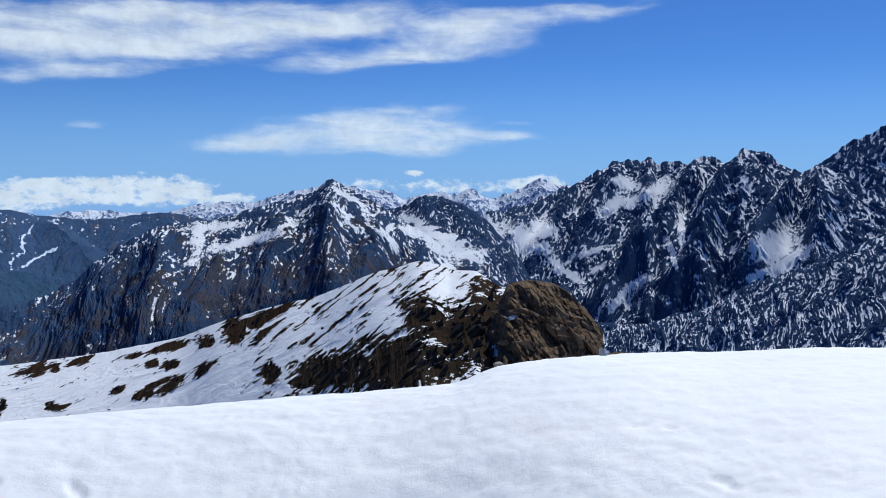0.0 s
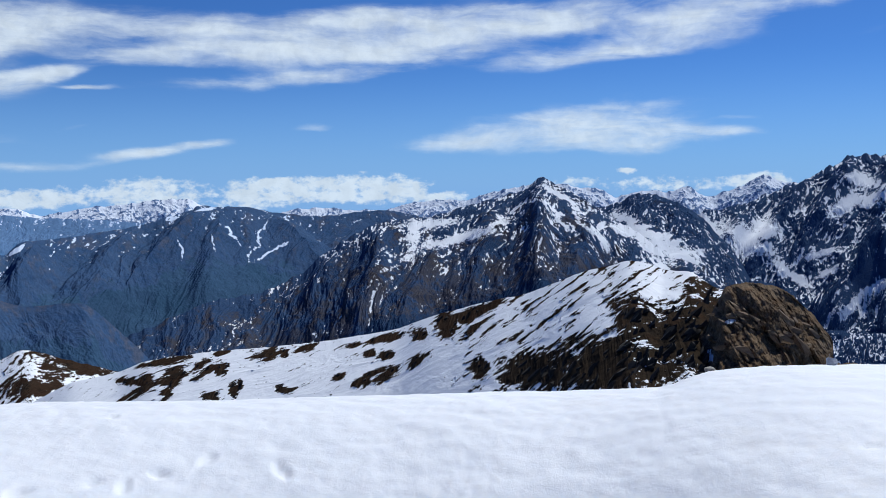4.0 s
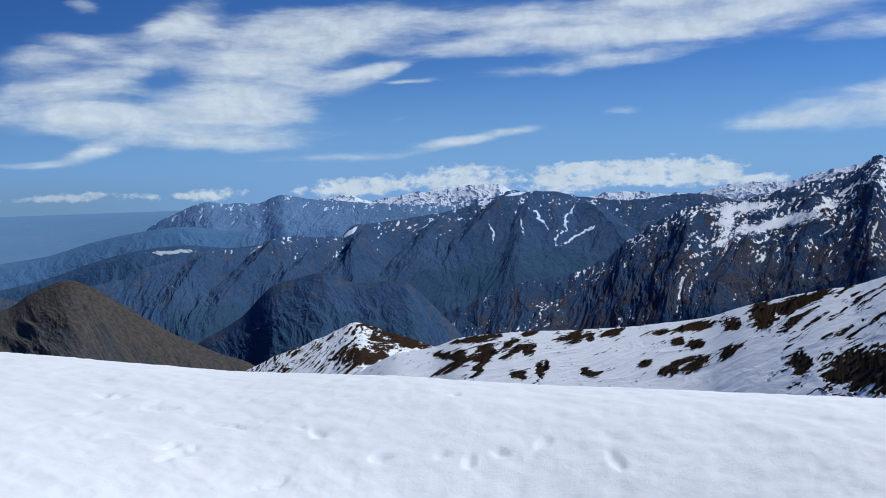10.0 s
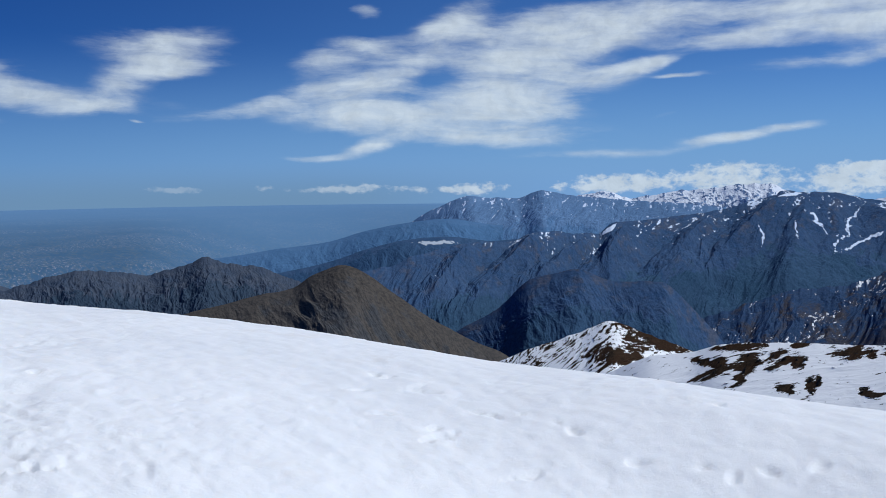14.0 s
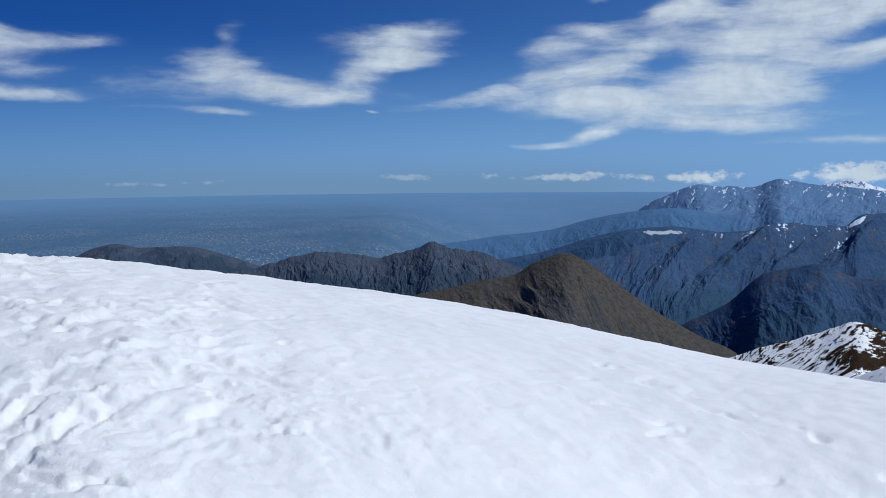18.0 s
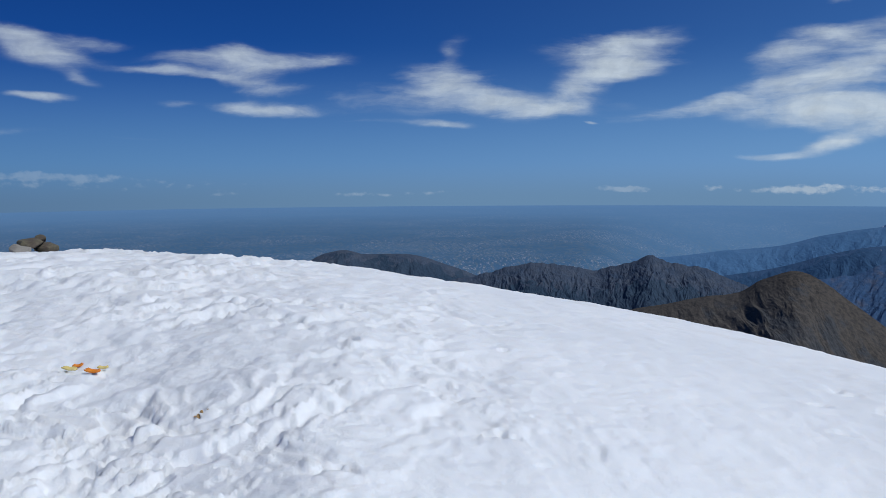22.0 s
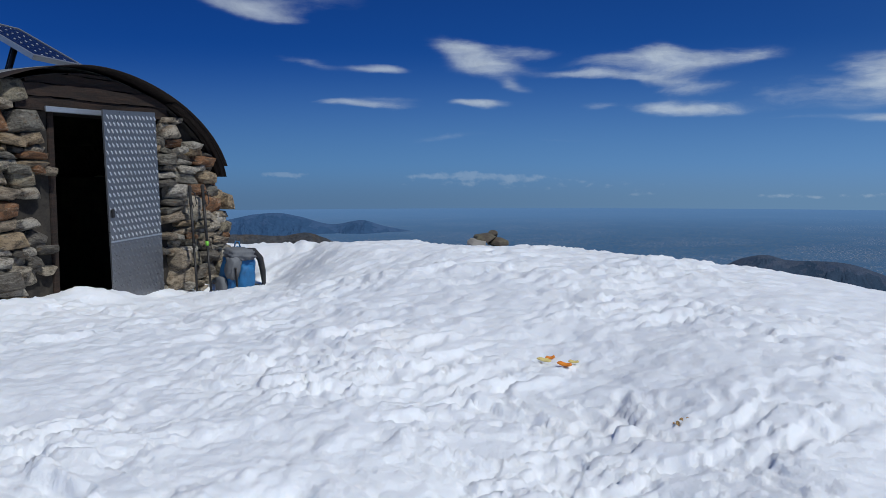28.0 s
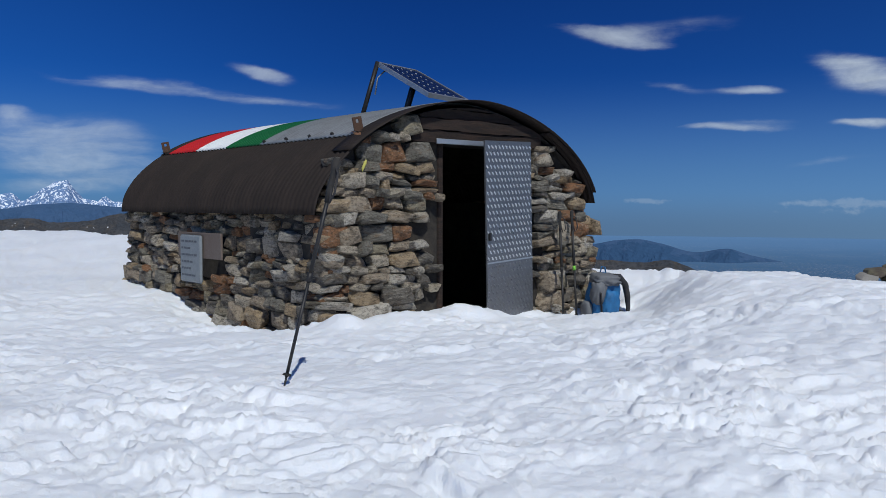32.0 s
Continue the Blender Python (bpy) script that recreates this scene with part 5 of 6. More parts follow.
def stone_mesh(k):
    """An angular rubble stone in a unit box: a box with broken corners and faces."""
    rng = random.Random(100 + k)
    bm = bmesh.new()
    for x in (-1, 1):
        for y in (-1, 1):
            for z in (-1, 1):
                a, b, c = rng.uniform(0.30, 0.53), rng.uniform(0.26, 0.5), rng.uniform(0.24, 0.54)
                bm.verts.new((x * a, y * b, z * c))
    for axis in range(3):
        for side in (-1, 1):
            for _ in range(2):
                p = [rng.uniform(-0.3, 0.3) for _ in range(3)]
                p[axis] = side * rng.uniform(0.40, 0.58)
                bm.verts.new(p)
    bmesh.ops.convex_hull(bm, input=list(bm.verts))
    bmesh.ops.delete(bm, geom=[v for v in bm.verts if not v.link_faces], context="VERTS")
    bmesh.ops.bevel(bm, geom=list(bm.edges), offset=0.022, segments=1, affect="EDGES")
    me = bpy.data.meshes.new("stone")
    bm.to_mesh(me)
    bm.free()
    me.materials.append(STONE)
    return me


STONES = [stone_mesh(k) for k in range(30)]


def lay_stones(parent, length, top, place, seed, z0=-0.32, skip=None, size=1.0):
    """Rough courses of single stones. place(s, z) gives the pose of a stone at s along the wall."""
    rng = random.Random(seed)
    z = z0
    while z < 2.1:
        h = rng.choice((0.075, 0.10, 0.12, 0.14, 0.16, 0.18)) * size
        s = rng.uniform(-0.06, 0.04)
        while s < length:
            w = rng.uniform(0.9, 2.5) * h + rng.uniform(0.02, 0.08)
            w = min(max(w, 0.12), 0.44, length - s + 0.08)
            c, zc = s + w / 2, z + h / 2 + 0.022 * math.sin(s * 2.3 + z * 7)
            if w > 0.09 and zc + h * 0.35 < top(c) and not (skip and skip(s, s + w, zc)):
                tall = 1.0 if rng.random() < 0.75 else rng.uniform(1.1, 1.35)
                if rng.random() < 0.24 and w > 0.2 and h > 0.11:
                    pieces = [(c - w * 0.02, zc - h * 0.26, w * 1.0, h * 0.54), (c + w * 0.02, zc + h * 0.26, w * 0.96, h * 0.54)]
                else:
                    pieces = [(c, zc, w * 1.00, h * 1.04 * tall)]
                for a, b, ww, hh in pieces:
                    ob = new("stone", rng.choice(STONES))
                    ob.parent = parent
                    ob.matrix_basis = place(a, b) @ pose(0, rng.uniform(-0.055, 0.04), 0, rng.uniform(-14, 14), rng.uniform(-9, 9), rng.uniform(-12, 12)) @ Matrix.Diagonal((ww * rng.choice((1, -1)), 0.26 * rng.uniform(0.85, 1.1), hh, 1))
            s += w
        z += h * 0.96


def door_gap(a, b, z):
    return b > DOOR_U0 + 0.02 and a < DOOR_U1 + 0.05 and z < 1.62 or (b > 1.20 and a < 2.74 and z > 1.56)


# boards over the door, frame, leaf
def board(z0, z1, proud, seed):
    """One rough board across the gable, cut to the arch, with ragged edges."""
    rng = random.Random(seed)
    us = [1.06 + 1.80 * k / 16 for k in range(17)]
    low = [(u, z0 + rng.uniform(-0.006, 0.006)) for u in us if arch(u) - 0.05 > z0]
    up = [(u, min(z1 + rng.uniform(-0.008, 0.008), arch(u) - 0.05)) for u, _ in low]
    bm = bmesh.new()
    prism(bm, low + up[::-1], proud, 0.11)
    return part("gable_board", bm, WOOD_OLD, hut, "cracked near-black timber board")


for k, (z0, z1, proud) in enumerate(((1.60, 1.715, 0.012), (1.72, 1.83, -0.004), (1.836, 1.93, 0.018), (1.935, 2.02, 0.0))):
    board(z0, z1, proud, 70 + k)
frame_door = part("door_frame", box(bmesh.new(), (DOOR_U0 - 0.02, 0.08, BASE), (DOOR_U0 + 0.05, 0.26, DOOR_TOP), bevel=0.01), WOOD_OLD, hut, "dark timber door post")
part("door_frame", box(bmesh.new(), (DOOR_U1, 0.0, BASE), (DOOR_U1 + 0.07, 0.16, DOOR_TOP), bevel=0.01), WOOD_OLD, hut)
part("lintel_strip", box(bmesh.new(), (DOOR_U0 - 0.12, -0.025, 1.585), (DOOR_U1 + 0.02, -0.004, 1.635), bevel=0.004), STRIP, hut, "pale galvanised strip over the doorway")

leaf = part("door_leaf", box(bmesh.new(), (-0.80, -0.012, BASE + 0.05), (0.0, 0.012, 1.66), bevel=0.003), STEEL, hut, "open sheet-metal door of raised tread plate")
leaf.matrix_basis = pose(2.66, -0.06, 0, 0, -2.2, 9)


def studs(rows, z0, size):
    bm = bmesh.new()
    for i in range(rows):
        for j in range(13):
            u, turn = -0.775 + j * 0.0605 + (0.03 if i % 2 else 0.0), -36
            g = bmesh.ops.create_cone(bm, cap_ends=True, segments=6, radius1=0.5, radius2=0.2, depth=1.0)["verts"]
            bmesh.ops.transform(bm, matrix=pose(u, -0.0155, z0 + i * 0.066, 0, turn, 0) @ pose(0, 0, 0, 90, 0, 0) @ Matrix.Diagonal((0.020 * size, 0.062 * size, 0.012, 1)), verts=g)
    return bm


part("tread_studs", studs(18, 0.475, 1.0), BRIGHT, leaf, "raised bright lozenges of the tread plate")["kind"] = "stuff"
part("tread_studs", studs(11, -0.27, 1.0), plain_paint("grey_aluminium_tread", (0.24, 0.245, 0.26), 0.35, 0.8), leaf)["kind"] = "stuff"
part("door_seam", box(bmesh.new(), (-0.80, -0.018, 0.425), (0.0, -0.012, 0.44)), STRIP, leaf)
part("door_latch", box(bmesh.new(), (-0.78, -0.035, 0.66), (-0.75, -0.012, 0.74), bevel=0.004), BLACK, leaf)


def corrugated(q0, q1, v0, v1, grow, depth=0.011, pitch=0.078, cut=None):
    """A sheet with waves along the hut, bent over the roof's curve from q0 to q1."""
    bm = bmesh.new()
    nv, nq = int((v1 - v0) / pitch * 6), max(6, int(abs(q1 - q0) * 60))
    rows = []
    for j in range(nv + 1):
        v = v0 + (v1 - v0) * j / nv
        wave = depth * math.cos(2 * math.pi * v / pitch)
        row = []
        for i in range(nq + 1):
            q = q0 + (q1 - q0) * i / nq
            u, z = arch_point(q, grow + wave)
            if q < 0.03:
                z -= (0.03 - q) * 1.0
            row.append(bm.verts.new((u, v + (cut(q) * (1 - j / nv) if cut else 0), z)))
        rows.append(row)
    for a, b in zip(rows, rows[1:]):
        for i in range(nq):
            bm.faces.new((a[i], a[i + 1], b[i + 1], b[i])).smooth = True
    bmesh.ops.recalc_face_normals(bm, faces=bm.faces)
    edge = bmesh.ops.extrude_face_region(bm, geom=list(bm.faces))
    c = Vector((1.85, 0, 0.6))
    for v in [g for g in edge["geom"] if isinstance(g, bmesh.types.BMVert)]:
        d = v.co - c
        d.y = 0
        v.co -= d.normalized() * 0.006
    return bm


roof = tagged(part("roof", corrugated(0.15, 0.85, 0.02, HUT_L - 0.02, -0.045, 0.0, 0.5), MORTAR, hut, "barrel roof of overlapping corrugated sheets"))
SEAM = 0.232
part("roof_sheet", corrugated(0.0, SEAM + 0.02, -0.10, 4.50, 0.0, cut=lambda q: 0.10 * max(0, 1 - q / 0.17)), ROOF_DARK, roof, "dark brown corrugated sheet with a ragged lower edge")
part("roof_sheet", corrugated(0.70, 0.975, -0.10, 4.50, 0.0), ROOF_DARK, roof, "dark brown corrugated sheet")
part("roof_sheet", corrugated(SEAM, 0.72, 0.16, 1.90, 0.016), ROOF_ZINC, roof, "weathered galvanised corrugated sheet")
part("roof_sheet", corrugated(SEAM, 0.72, 1.90, 2.68, 0.016), FLAG_GREEN, roof, "green-painted corrugated sheet")
part("roof_sheet", corrugated(SEAM, 0.72, 2.68, 3.46, 0.016), FLAG_WHITE, roof, "white-painted corrugated sheet")
part("roof_sheet", corrugated(SEAM, 0.72, 3.46, 4.24, 0.016), FLAG_RED, roof, "red-painted corrugated sheet")
part("roof_sheet", corrugated(SEAM, 0.72, 4.24, 4.50, 0.016), ROOF_DARK, roof)
part("roof_edge", corrugated(0.17, 0.94, -0.13, 0.18, 0.022, 0.0, 0.5), ROOF_DARK, roof, "dark bent flashing along the front arch")
for v in (0.55, 0.95, 1.4, 1.85):
    u, z = arch_point(SEAM + 0.01, 0.03)
    bm = bmesh.new()
    bmesh.ops.create_cone(bm, cap_ends=True, segments=8, radius1=0.022, radius2=0.014, depth=0.03)
    bolt = part("bolt", bm, BLACK, roof)
    bolt.matrix_basis = pose(u, v, z, 0, -40, 0)


def bracket(v, q):
    bm = bmesh.new()
    box(bm, (-0.05, -0.006, -0.05), (0.05, 0.006, 0.02))
    box(bm, (-0.05, -0.006, 0.052), (0.05, 0.006, 0.075))
    box(bm, (-0.05, -0.006, 0.02), (-0.018, 0.006, 0.052))
    box(bm, (0.018, -0.006, 0.02), (0.05, 0.006, 0.052))
    box(bm, (-0.05, -0.05, -0.056), (0.05, 0.05, -0.05))
    u, z = arch_point(q, 0.03)
    part("roof_bracket", bm, RUSTY, roof, "rusted iron eyelet").matrix_basis = pose(u, v, z + 0.05, 0, -12, 0)


bracket(0.14, 0.245)
bracket(4.42, 0.245)

# plaque and its board on the side wall
part("wall_board", box(bmesh.new(), (-0.075, 1.72, 0.42), (-0.05, 2.75, 0.69), bevel=0.006), BOARD, wall_side, "weathered timber board let into the wall")
plaque = part("plaque", box(bmesh.new(), (-0.115, 2.11, 0.15), (-0.08, 2.62, 0.665), bevel=0.02), MARBLE, hut, "rounded grey marble plaque with worn lettering")
for k, w in enumerate((0.34, 0.22, 0.38, 0.26, 0.20, 0.30)):
    bm = bmesh.new()
    a = 2.57
    rng = random.Random(k)
    while a > 2.57 - w:
        b = rng.uniform(0.03, 0.08)
        box(bm, (-0.118, a - b, 0.585 - k * 0.073), (-0.114, a, 0.606 - k * 0.073))
        a -= b + 0.02
    part("worn_line", bm, INK, plaque)

# solar panel
panel = part("solar_panel", bmesh.new(), BLACK, hut, "small solar panel propped on iron posts")
CELL = plain_paint("solar_cell_blue", (0.012, 0.018, 0.045), 0.18, 0.0, (0.02, 0.03, 0.06), 0.3)
PA, PB, PD = Vector((1.62, 1.30, 2.55)), Vector((2.22, 1.36, 2.53)), Vector((1.50, 0.30, 2.11))
ex, ey = (PB - PA), (PD - PA)
ez = ex.cross(ey).normalized()
if ez.z < 0:
    ez = -ez
panel_at = Matrix(((ex.x, ey.x, ez.x, PA.x), (ex.y, ey.y, ez.y, PA.y), (ex.z, ey.z, ez.z, PA.z), (0, 0, 0, 1)))


def on_panel(name, lo, hi, mat, label=""):
    part(name, box(bmesh.new(), lo, hi, panel_at), mat, panel, label)


on_panel("panel_back", (0.0, 0.0, -0.03), (1.0, 1.0, 0.0), BLACK)
for lo, hi in (((-0.02, -0.02, -0.035), (0.03, 1.02, 0.012)), ((0.97, -0.02, -0.035), (1.02, 1.02, 0.012)), ((0.03, -0.02, -0.035), (0.97, 0.015, 0.012)), ((0.03, 0.985, -0.035), (0.97, 1.02, 0.012))):
    on_panel("panel_frame", lo, hi, STRIP)
for i in range(4):
    for j in range(9):
        on_panel("solar_cell", (0.045 + i * 0.23, 0.03 + j * 0.106, 0.001), (0.045 + i * 0.23 + 0.222, 0.03 + j * 0.106 + 0.10, 0.006), CELL)
bm = bmesh.new()
for i in range(1, 4):
    for j in range(9):
        box(bm, (0.037 + i * 0.23, 0.065 + j * 0.106, 0.006), (0.045 + i * 0.23, 0.095 + j * 0.106, 0.009), panel_at)
part("cell_contacts", bm, FLAG_WHITE, panel, "pale contact marks between the cells")["kind"] = "stuff"
for a, b in (((1.40, 1.30, 1.95), (1.61, 1.30, 2.56)), ((2.02, 1.36, 1.98), (2.21, 1.36, 2.53)), ((1.66, 0.85, 1.98), (1.78, 0.85, 2.30))):
    part("panel_post", tube(bmesh.new(), (a, b), 0.026, 8), BLACK, panel, "black iron post")
part("cable", tube(bmesh.new(), ((1.56, 1.28, 2.2), (1.58, 1.26, 2.38), (1.66, 1.24, 2.46), (1.78, 1.2, 2.44)), 0.009, 6), STRIP, panel, "grey cable")

lay_stones(wall_front, 3.78, lambda s: arch(s) - 0.01, lambda s, z: pose(max(s, 0.08 + 0.09 * (z + 0.3)), 0.10, z), 11, skip=door_gap, size=1.0)
lay_stones(wall_side, HUT_L - 0.1, lambda s: 1.00, lambda s, z: pose(0.10 + 0.05 * (z + 0.3), s + 0.02, z, 0, 0, 90), 12, skip=lambda a, b, z: b > 2.0 and a < 2.9 and 0.22 < z < 0.62, size=0.85)
lay_stones(wall_far, HUT_L - 0.1, lambda s: 1.05, lambda s, z: pose(3.68 - 0.03 * (z + 0.3), s + 0.05, z, 0, 0, 90), 13, z0=-0.05)


# things on the snow
def settled(x, y):
    a, r = np.array([math.degrees(math.atan2(x, y))]), np.array([math.hypot(x, y)])
    return float(footprints(a, r, summit_height(a, r))[0])


GRIP = plain_paint("black_foam_grip", (0.015, 0.015, 0.016), 0.85)
SHAFT = plain_paint("dark_grey_pole_paint", (0.012, 0.012, 0.013), 0.5, 0.1)
LIME = plain_paint("lime_green_clip", (0.22, 0.62, 0.05), 0.4)
NYLON = plain_paint("blue_nylon", (0.022, 0.15, 0.36), 0.6, 0, (0.012, 0.05, 0.12), 0.6, 14.0, 0.8)
GREYCLOTH = plain_paint("grey_nylon", (0.15, 0.155, 0.165), 0.7, 0, (0.08, 0.08, 0.09), 0.5, 16.0, 0.6)
WEB = plain_paint("black_webbing", (0.02, 0.02, 0.024), 0.8)


def trekking_pole(label, foot, top, clip, thick=1.0):
    ob = tagged(new("trekking_pole"), label, "trekking pole")
    ob.location = foot
    a, b = Vector((0, 0, 0)), Vector(top) - Vector(foot)
    at = lambda k: a.lerp(b, k)
    part("tip", tube(bmesh.new(), (at(-0.03), at(0.05)), (0.003, 0.006), 8), SHAFT, ob)
    part("basket", tube(bmesh.new(), (at(0.045), at(0.055)), (0.022, 0.018), 12), GRIP, ob)
    part("lower_shaft", tube(bmesh.new(), (at(0.04), at(0.47)), 0.0085 * thick, 10), SHAFT, ob)
    part("clamp", tube(bmesh.new(), (at(0.45), at(0.49)), 0.0125 * thick, 10), clip, ob)
    part("upper_shaft", tube(bmesh.new(), (at(0.48), at(0.86)), 0.0105 * thick, 10), SHAFT, ob)
    part("grip", tube(bmesh.new(), (at(0.80), at(0.86), at(0.93), at(0.98), at(1.0)), (0.014, 0.017, 0.016, 0.023, 0.016), 12), GRIP, ob)
    n = b.normalized()
    side = n.cross(Vector((0, 0, 1))).normalized()
    part("wrist_strap", tube(bmesh.new(), (at(0.96), at(0.93) + side * 0.05, at(0.84) + side * 0.06, at(0.80) + side * 0.03, at(0.86) + side * 0.012, at(0.95)), 0.006, 6), WEB, ob)
    return ob


trekking_pole("black trekking pole stuck slanting into the snow", (-2.614, -3.629, settled(-2.614, -3.629)), (-2.900, -3.561, 1.221), SHAFT)
H = hut.matrix_world
trekking_pole("black trekking pole leaning on the stone wall", H @ Vector((2.90, -0.30, -0.27)), H @ Vector((3.06, -0.09, 0.92)), SHAFT, 1.4)
trekking_pole("dark trekking pole with lime clip leaning on the stone wall", H @ Vector((3.14, -0.28, -0.27)), H @ Vector((3.26, -0.09, 0.93)), LIME, 1.4)


def rounded(bm, lo, hi, m=None, cuts=4, power=4.0, ruffle=0.0, seed=0):
    """A soft, stuffed block."""
    bmesh.ops.create_cube(bm, size=2.0)
    bmesh.ops.subdivide_edges(bm, edges=list(bm.edges), cuts=cuts, use_grid_fill=True)
    vs = list(bm.verts)
    c, s = [(a + b) / 2 for a, b in zip(lo, hi)], [(b - a) / 2 for a, b in zip(lo, hi)]
    for v in vs:
        p = v.co
        k = max(abs(p.x), abs(p.y), abs(p.z)) / (abs(p.x) ** power + abs(p.y) ** power + abs(p.z) ** power) ** (1 / power)
        p = p * k * (1 + ruffle * noise.noise(p * 2.2 + Vector((seed, 0, 0))))
        v.co = Vector((p.x * s[0] + c[0], p.y * s[1] + c[1], p.z * s[2] + c[2]))
    for f in bm.faces:
        f.smooth = True
    if m is not None:
        bmesh.ops.transform(bm, matrix=m, verts=vs)
    return bm


def backpack():
    ob = tagged(new("backpack"), "blue and grey hiking backpack resting on snow against the wall", "backpack")
    ob.matrix_world = H @ pose(3.44, -0.38, -0.30, 6, -4, -20) @ Matrix.Scale(1.05, 4)
    part("body", rounded(bmesh.new(), (-0.17, -0.13, 0.0), (0.15, 0.13, 0.50), pose(0, 0, 0, 0, 6, 0), 7, 3.4, 0.16, 2), NYLON, ob)
    part("lid", rounded(bmesh.new(), (-0.19, -0.17, 0.40), (0.10, 0.10, 0.52), pose(0, 0, 0, 0, 8, 0), 7, 3.4, 0.24, 5), GREYCLOTH, ob, "grey crumpled lid")
    part("front_pocket", rounded(bmesh.new(), (-0.10, -0.20, 0.05), (0.09, -0.09, 0.36), pose(0, 0, 0, 0, 8, 0), 6, 2.8, 0.22, 7), NYLON, ob)
    part("side_pocket", rounded(bmesh.new(), (-0.22, -0.08, 0.03), (-0.14, 0.08, 0.24), None, 4, 3.2, 0.1, 9), GREYCLOTH, ob, "dark grey mesh side pocket")
    part("shoulder_strap", tube(bmesh.new(), ((0.10, -0.02, 0.49), (0.19, -0.04, 0.47), (0.26, -0.05, 0.38), (0.29, -0.05, 0.24), (0.30, -0.05, 0.11), (0.27, -0.05, 0.03)), (0.022, 0.034, 0.036, 0.032, 0.022, 0.015), 8), WEB, ob, "padded dark shoulder strap")
    part("hip_belt", tube(bmesh.new(), ((0.14, -0.02, 0.10), (0.24, -0.03, 0.07), (0.30, -0.04, 0.04), (0.31, -0.03, 0.12)), (0.02, 0.028, 0.024, 0.016), 8), WEB, ob)
    for y in (-0.195, -0.175):
        part("compression_strap", tube(bmesh.new(), ((-0.12, y, 0.36), (-0.125, y - 0.02, 0.22), (-0.11, y - 0.005, 0.06)), 0.006, 6), WEB, ob)
    part("bottom_pocket", rounded(bmesh.new(), (-0.15, -0.17, 0.0), (0.16, -0.02, 0.14), None, 5, 3.0, 0.14, 12), NYLON, ob)
    part("draped_sleeve", rounded(bmesh.new(), (-0.22, -0.17, 0.20), (-0.09, -0.02, 0.45), pose(0, 0, 0, 0, 10, 0), 6, 3.0, 0.35, 15), GREYCLOTH, ob, "grey jacket draped over the side")
    part("haul_loop", tube(bmesh.new(), ((0.06, 0.12, 0.50), (0.08, 0.13, 0.56), (0.12, 0.13, 0.55), (0.13, 0.12, 0.48)), 0.008, 6), NYLON, ob)


backpack()


def rock_mesh(bm, size, at, turn, seed, rough=0.22):
    """A broken, angular rock: the hull of scattered points, its edges knocked off."""
    rng = random.Random(seed)
    g = []
    for _ in range(26):
        p = Vector((rng.gauss(0, 1), rng.gauss(0, 1), rng.gauss(0, 1))).normalized()
        p *= (abs(p.x) ** 4 + abs(p.y) ** 4 + abs(p.z) ** 4) ** (-1 / 4) * rng.uniform(1 - rough, 1.0)
        g.append(bm.verts.new((p.x * size[0], p.y * size[1], p.z * size[2])))
    bmesh.ops.convex_hull(bm, input=g)
    bmesh.ops.delete(bm, geom=[v for v in bm.verts if not v.link_faces], context="VERTS")
    bmesh.ops.bevel(bm, geom=list(bm.edges), offset=0.06 * min(size), segments=1, affect="EDGES")
    bmesh.ops.transform(bm, matrix=pose(*at, *turn), verts=list(bm.verts))
    return bm


LICHEN_ROCK = plain_paint("lichened_brown_rock", (0.085, 0.066, 0.050), 0.9, 0, (0.24, 0.23, 0.13), 0.7, 5.0, 0.9)
PALE_ROCK = plain_paint("pale_grey_rock", (0.30, 0.28, 0.25), 0.9, 0, (0.14, 0.12, 0.10), 0.5, 6.0, 0.9)


def lone_rock(label, mat, az, r, size, lift, turn, seed, rough=0.22):
    x, y = r * math.sin(radians(az)), r * math.cos(radians(az))
    ob = part("rock", rock_mesh(bmesh.new(), size, (0, 0, 0), turn, seed, rough), mat, None)
    ob.location = (x, y, settled(x, y) + lift)
    return tagged(ob, label, "rock", "rocks on the summit")


lone_rock("pale angular rock poking out of the snow", PALE_ROCK, -107.35, 9.65, (0.25, 0.12, 0.045), 0.035, (0, -5, 200), 3)
lone_rock("lichened brown slab rock on the snow crest", LICHEN_ROCK, -106.8, 9.7, (0.19, 0.13, 0.048), 0.095, (5, 6, 20), 5)
lone_rock("dark brown block of rock on the snow crest", LICHEN_ROCK, -106.05, 9.75, (0.14, 0.12, 0.055), 0.045, (0, 4, 60), 8)
lone_rock("small rust-brown stone wedged on a slab", LICHEN_ROCK, -106.25, 9.85, (0.07, 0.06, 0.05), 0.145, (20, 10, 30), 11)
lone_rock("pale rounded stone at the snow edge", PALE_ROCK, 3.75, 4.95, (0.035, 0.03, 0.02), 0.012, (0, 0, 40), 14)
lone_rock("snow-dusted stone at the edge of the drop", plain_paint("frosted_stone", (0.35, 0.37, 0.42), 0.8, 0, (0.6, 0.62, 0.66), 0.7, 12.0, 0.7), 10.75, 5.1, (0.032, 0.03, 0.03), 0.014, (0, 20, 10), 17)

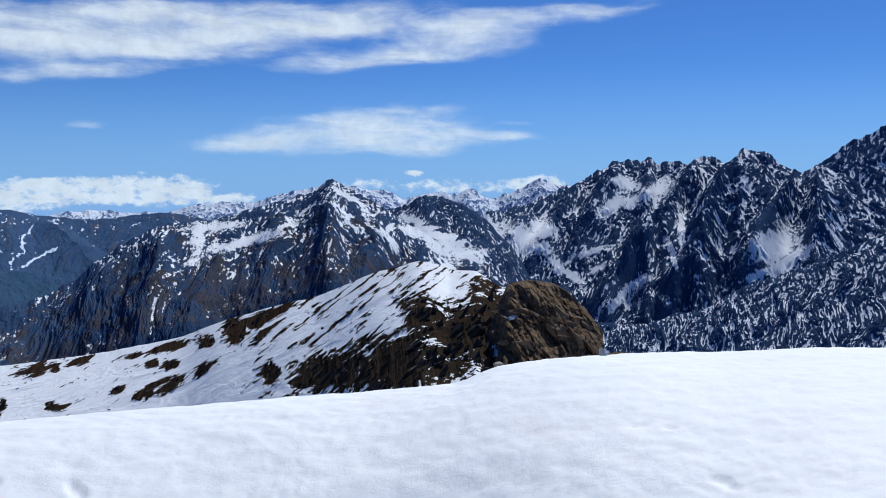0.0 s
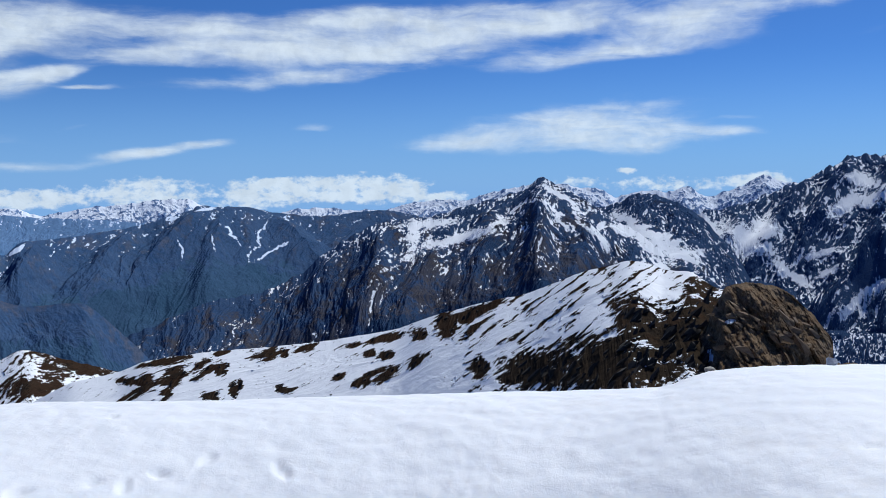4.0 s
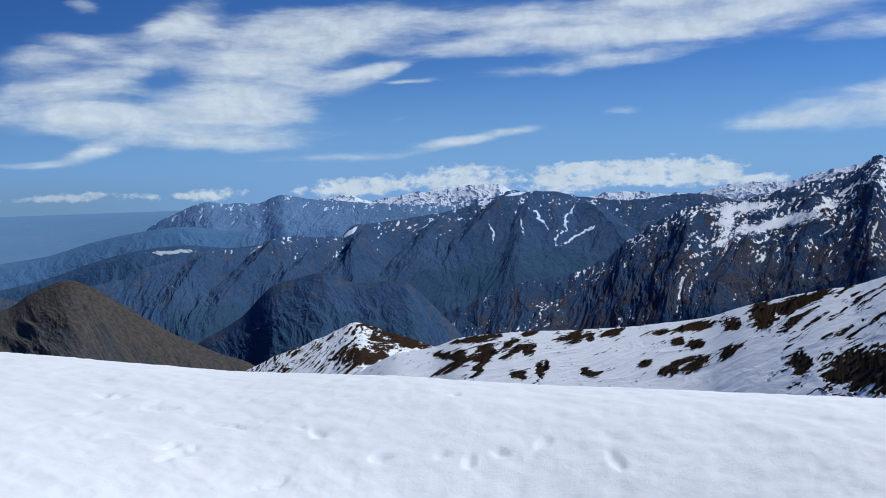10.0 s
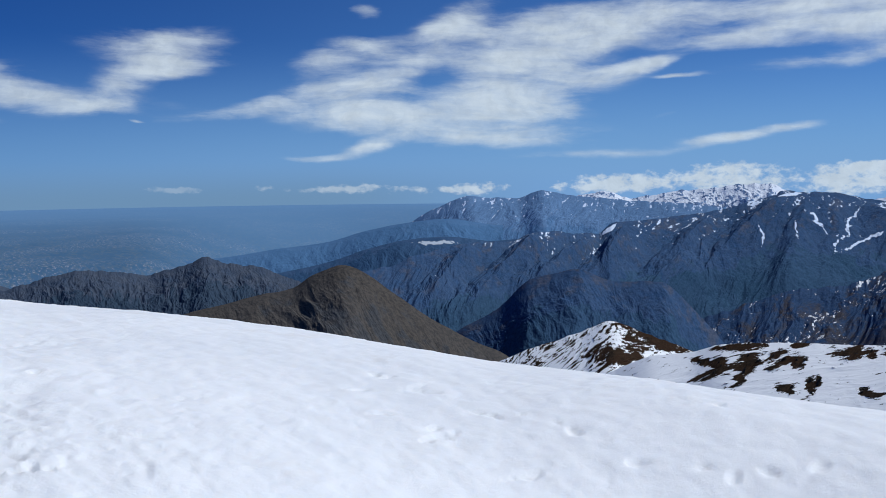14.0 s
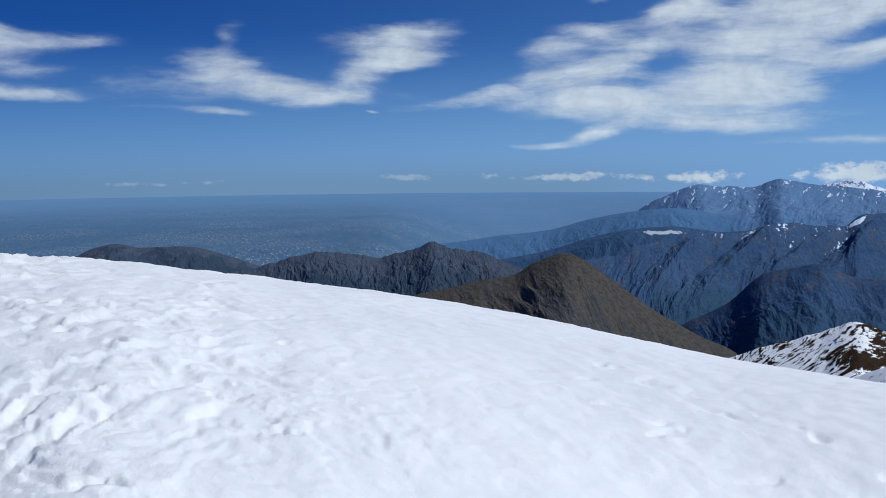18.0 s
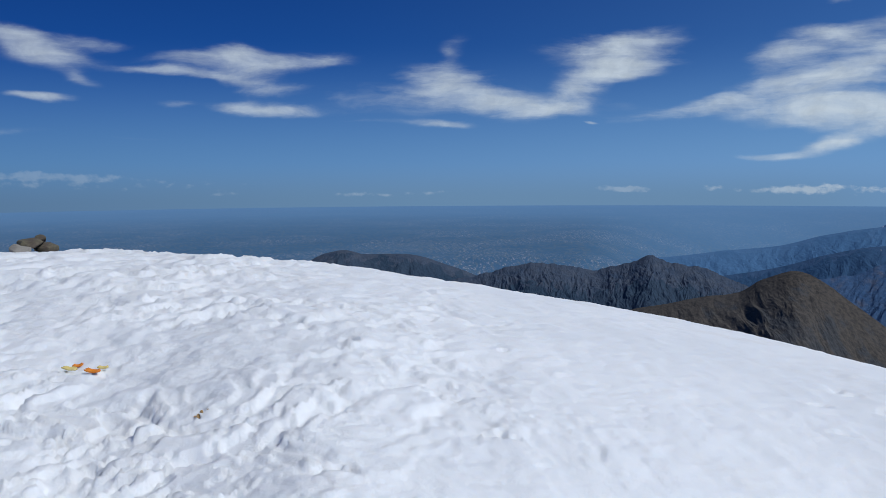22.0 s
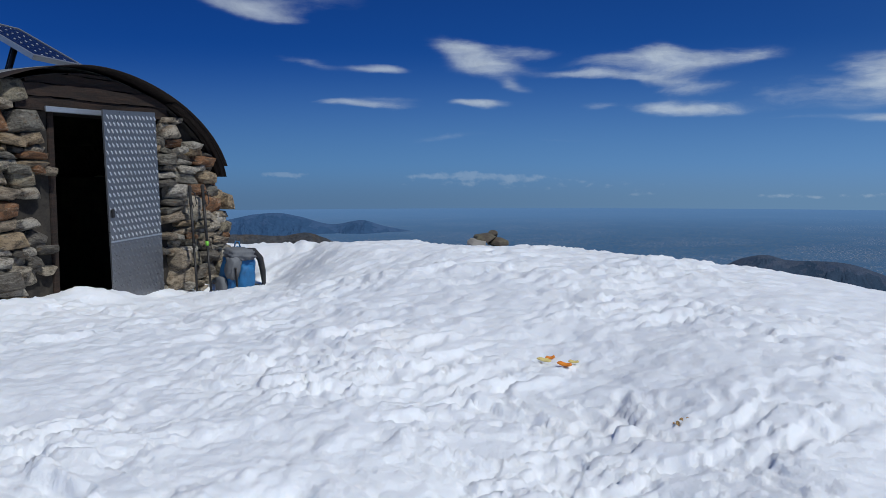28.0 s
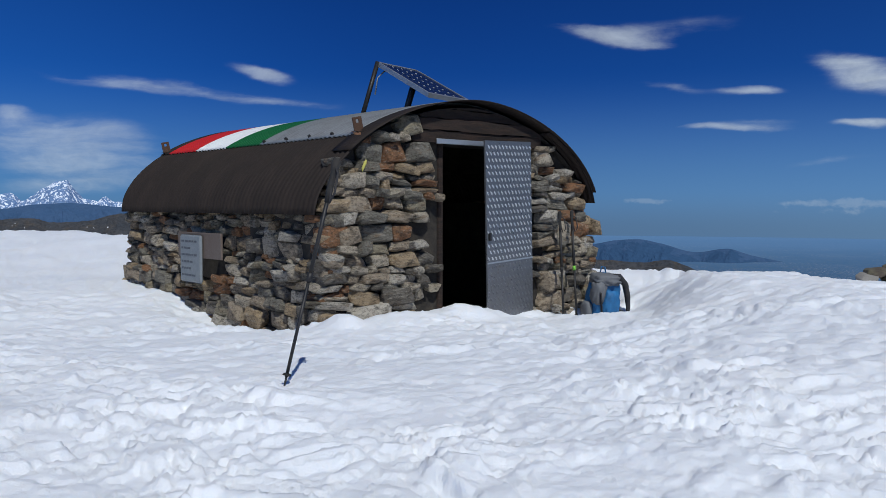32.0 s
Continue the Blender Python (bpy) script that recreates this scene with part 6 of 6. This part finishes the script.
OUTCROP = plain_paint("dark_brown_outcrop", (0.022, 0.018, 0.015), 0.95, 0, (0.055, 0.040, 0.027), 0.6, 0.9, 0.8)
RUSTROCK = plain_paint("rust_brown_block", (0.13, 0.080, 0.045), 0.95, 0, (0.27, 0.20, 0.13), 0.7, 1.6, 0.9)
BLOCKS = []
for k in range(8):
    # angular blocks: the hull of a few scattered points
    rng = random.Random(60 + k)
    bm = bmesh.new()
    for _ in range(13):
        v = Vector((rng.gauss(0, 1), rng.gauss(0, 1), rng.gauss(0, 1))).normalized() * rng.uniform(0.75, 1.2)
        bm.verts.new(v)
    g = bmesh.ops.convex_hull(bm, input=list(bm.verts))
    bmesh.ops.delete(bm, geom=[v for v in bm.verts if not v.link_faces], context="VERTS")
    me = bpy.data.meshes.new("outcrop")
    bm.to_mesh(me)
    bm.free()
    BLOCKS.append(me)


def outcrops(slope, rows, many, size, mat, seed, lie=0.0):
    """Broken rocks that stand out of a mountainside, scattered over the given patches."""
    rng = random.Random(seed)
    parent = bpy.data.objects[slope]
    mine = [me.copy() for me in BLOCKS]
    for me in mine:
        me.materials.append(mat)
    for a0, e0, ra, re, turn in rows:
        for _ in range(max(1, int(many * ra * re + 0.6))):
            t, q = rng.uniform(0, 2 * math.pi), math.sqrt(rng.random()) * 0.9
            c, s = math.cos(radians(turn)), math.sin(radians(turn))
            x, y = ra * q * math.cos(t), re * q * math.sin(t)
            ob = new("outcrop", rng.choice(mine))
            ob.parent = parent
            k = size * rng.uniform(0.5, 1.5)
            ob.matrix_basis = Matrix.Translation(on_slope(slope, a0 + c * x - s * y, e0 + s * x + c * y)) @ pose(0, 0, 0, rng.uniform(-20, 20), lie + rng.uniform(-18, 18), rng.uniform(-30, 30)) @ Matrix.Diagonal((k * rng.uniform(1.0, 2.6), k * 0.7, k * rng.uniform(0.35, 0.9), 1))


outcrops("snow_ridge", BARE_RIDGE, 10.0, 0.55, OUTCROP, 41, -55.0)
outcrops("crag", [(6.6, -8.4, 2.6, 1.5, -20), (4.6, -9.5, 1.2, 2.2, 0), (8.6, -9.6, 1.6, 1.4, -30)], 6.0, 0.55, RUSTROCK, 42, 32.0)

PEEL_OUT = plain_paint("orange_peel", (0.80, 0.26, 0.02), 0.5, 0, (0.72, 0.18, 0.02), 0.5, 40.0, 0.4)
PEEL_IN = plain_paint("yellow_peel_pith", (0.78, 0.62, 0.22), 0.7, 0, (0.80, 0.70, 0.35), 0.5, 40.0, 0.4)
CRUMB = plain_paint("brown_food_scrap", (0.48, 0.29, 0.11), 0.8, 0, (0.5, 0.33, 0.15), 0.6, 60.0, 0.6)


def peel(label, mat, x, y, size, turn, curl):
    bm = bmesh.new()
    n = 7
    grid = [[bm.verts.new((size * (i / n - 0.5) * (1 + 0.2 * math.sin(j * 1.7)), 0.5 * size * (j / n - 0.5) * (1 - 0.35 * abs(i / n - 0.5)), curl * size * (((i / n - 0.5) * 2) ** 2 + 0.5 * ((j / n - 0.5) * 2) ** 2))) for j in range(n + 1)] for i in range(n + 1)]
    for i in range(n):
        for j in range(n):
            bm.faces.new((grid[i][j], grid[i + 1][j], grid[i + 1][j + 1], grid[i][j + 1])).smooth = True
    g = bmesh.ops.extrude_face_region(bm, geom=list(bm.faces))
    for v in [e for e in g["geom"] if isinstance(e, bmesh.types.BMVert)]:
        v.co.z += 0.006
    bmesh.ops.recalc_face_normals(bm, faces=bm.faces)
    ob = part("orange_peel", bm, mat, None)
    ob.matrix_world = pose(x, y, settled(x, y) + 0.004, *turn)
    return tagged(ob, label, "orange peel", "orange peel on the snow")


peel("curled piece of orange peel lying on snow", PEEL_OUT, -3.630, -0.868, 0.055, (8, 4, 75), 0.12)
peel("small dark orange peel on snow", PEEL_OUT, -3.747, -0.951, 0.036, (10, -8, 95), 0.18)
peel("pale yellow inner side of a peel on snow", PEEL_IN, -3.638, -0.957, 0.055, (4, 6, 70), 0.06)
peel("pale yellow strip of peel on snow", PEEL_IN, -3.698, -0.972, 0.036, (5, 3, 100), 0.08)
peel("yellow-green peel scrap on snow", PEEL_IN, -3.674, -0.838, 0.038, (8, 0, 80), 0.12)
for k, (dx, dy, s) in enumerate(((0, 0, 0.010), (-0.012, 0.032, 0.009), (0.006, 0.012, 0.007), (-0.004, 0.022, 0.005), (-0.01, -0.012, 0.004))):
    x, y = -2.933 + dx, -0.373 + dy
    ob = part("food_scrap", rock_mesh(bmesh.new(), (s, s * 0.7, s * 0.9), (0, 0, 0), (0, 0, 30 * k), 30 + k), CRUMB, None)
    ob.location = (x, y, settled(x, y) + s * 0.7)
    tagged(ob, "brown scrap of food melted into the snow", "food scrap", "food scraps on the snow")

rag = part("rag", rounded(bmesh.new(), (-0.022, -0.015, -0.07), (0.022, 0.012, 0.07), None, 4, 2.6, 0.5, 21), plain_paint("faded_yellow_cloth", (0.55, 0.50, 0.12), 0.9), None)
rag.matrix_world = H @ pose(0.43, -0.075, 1.34, 0, 25, 0) @ Matrix.Diagonal((0.6, 0.6, 0.8, 1))
tagged(rag, "faded yellow rag stuffed between the stones", "rag")
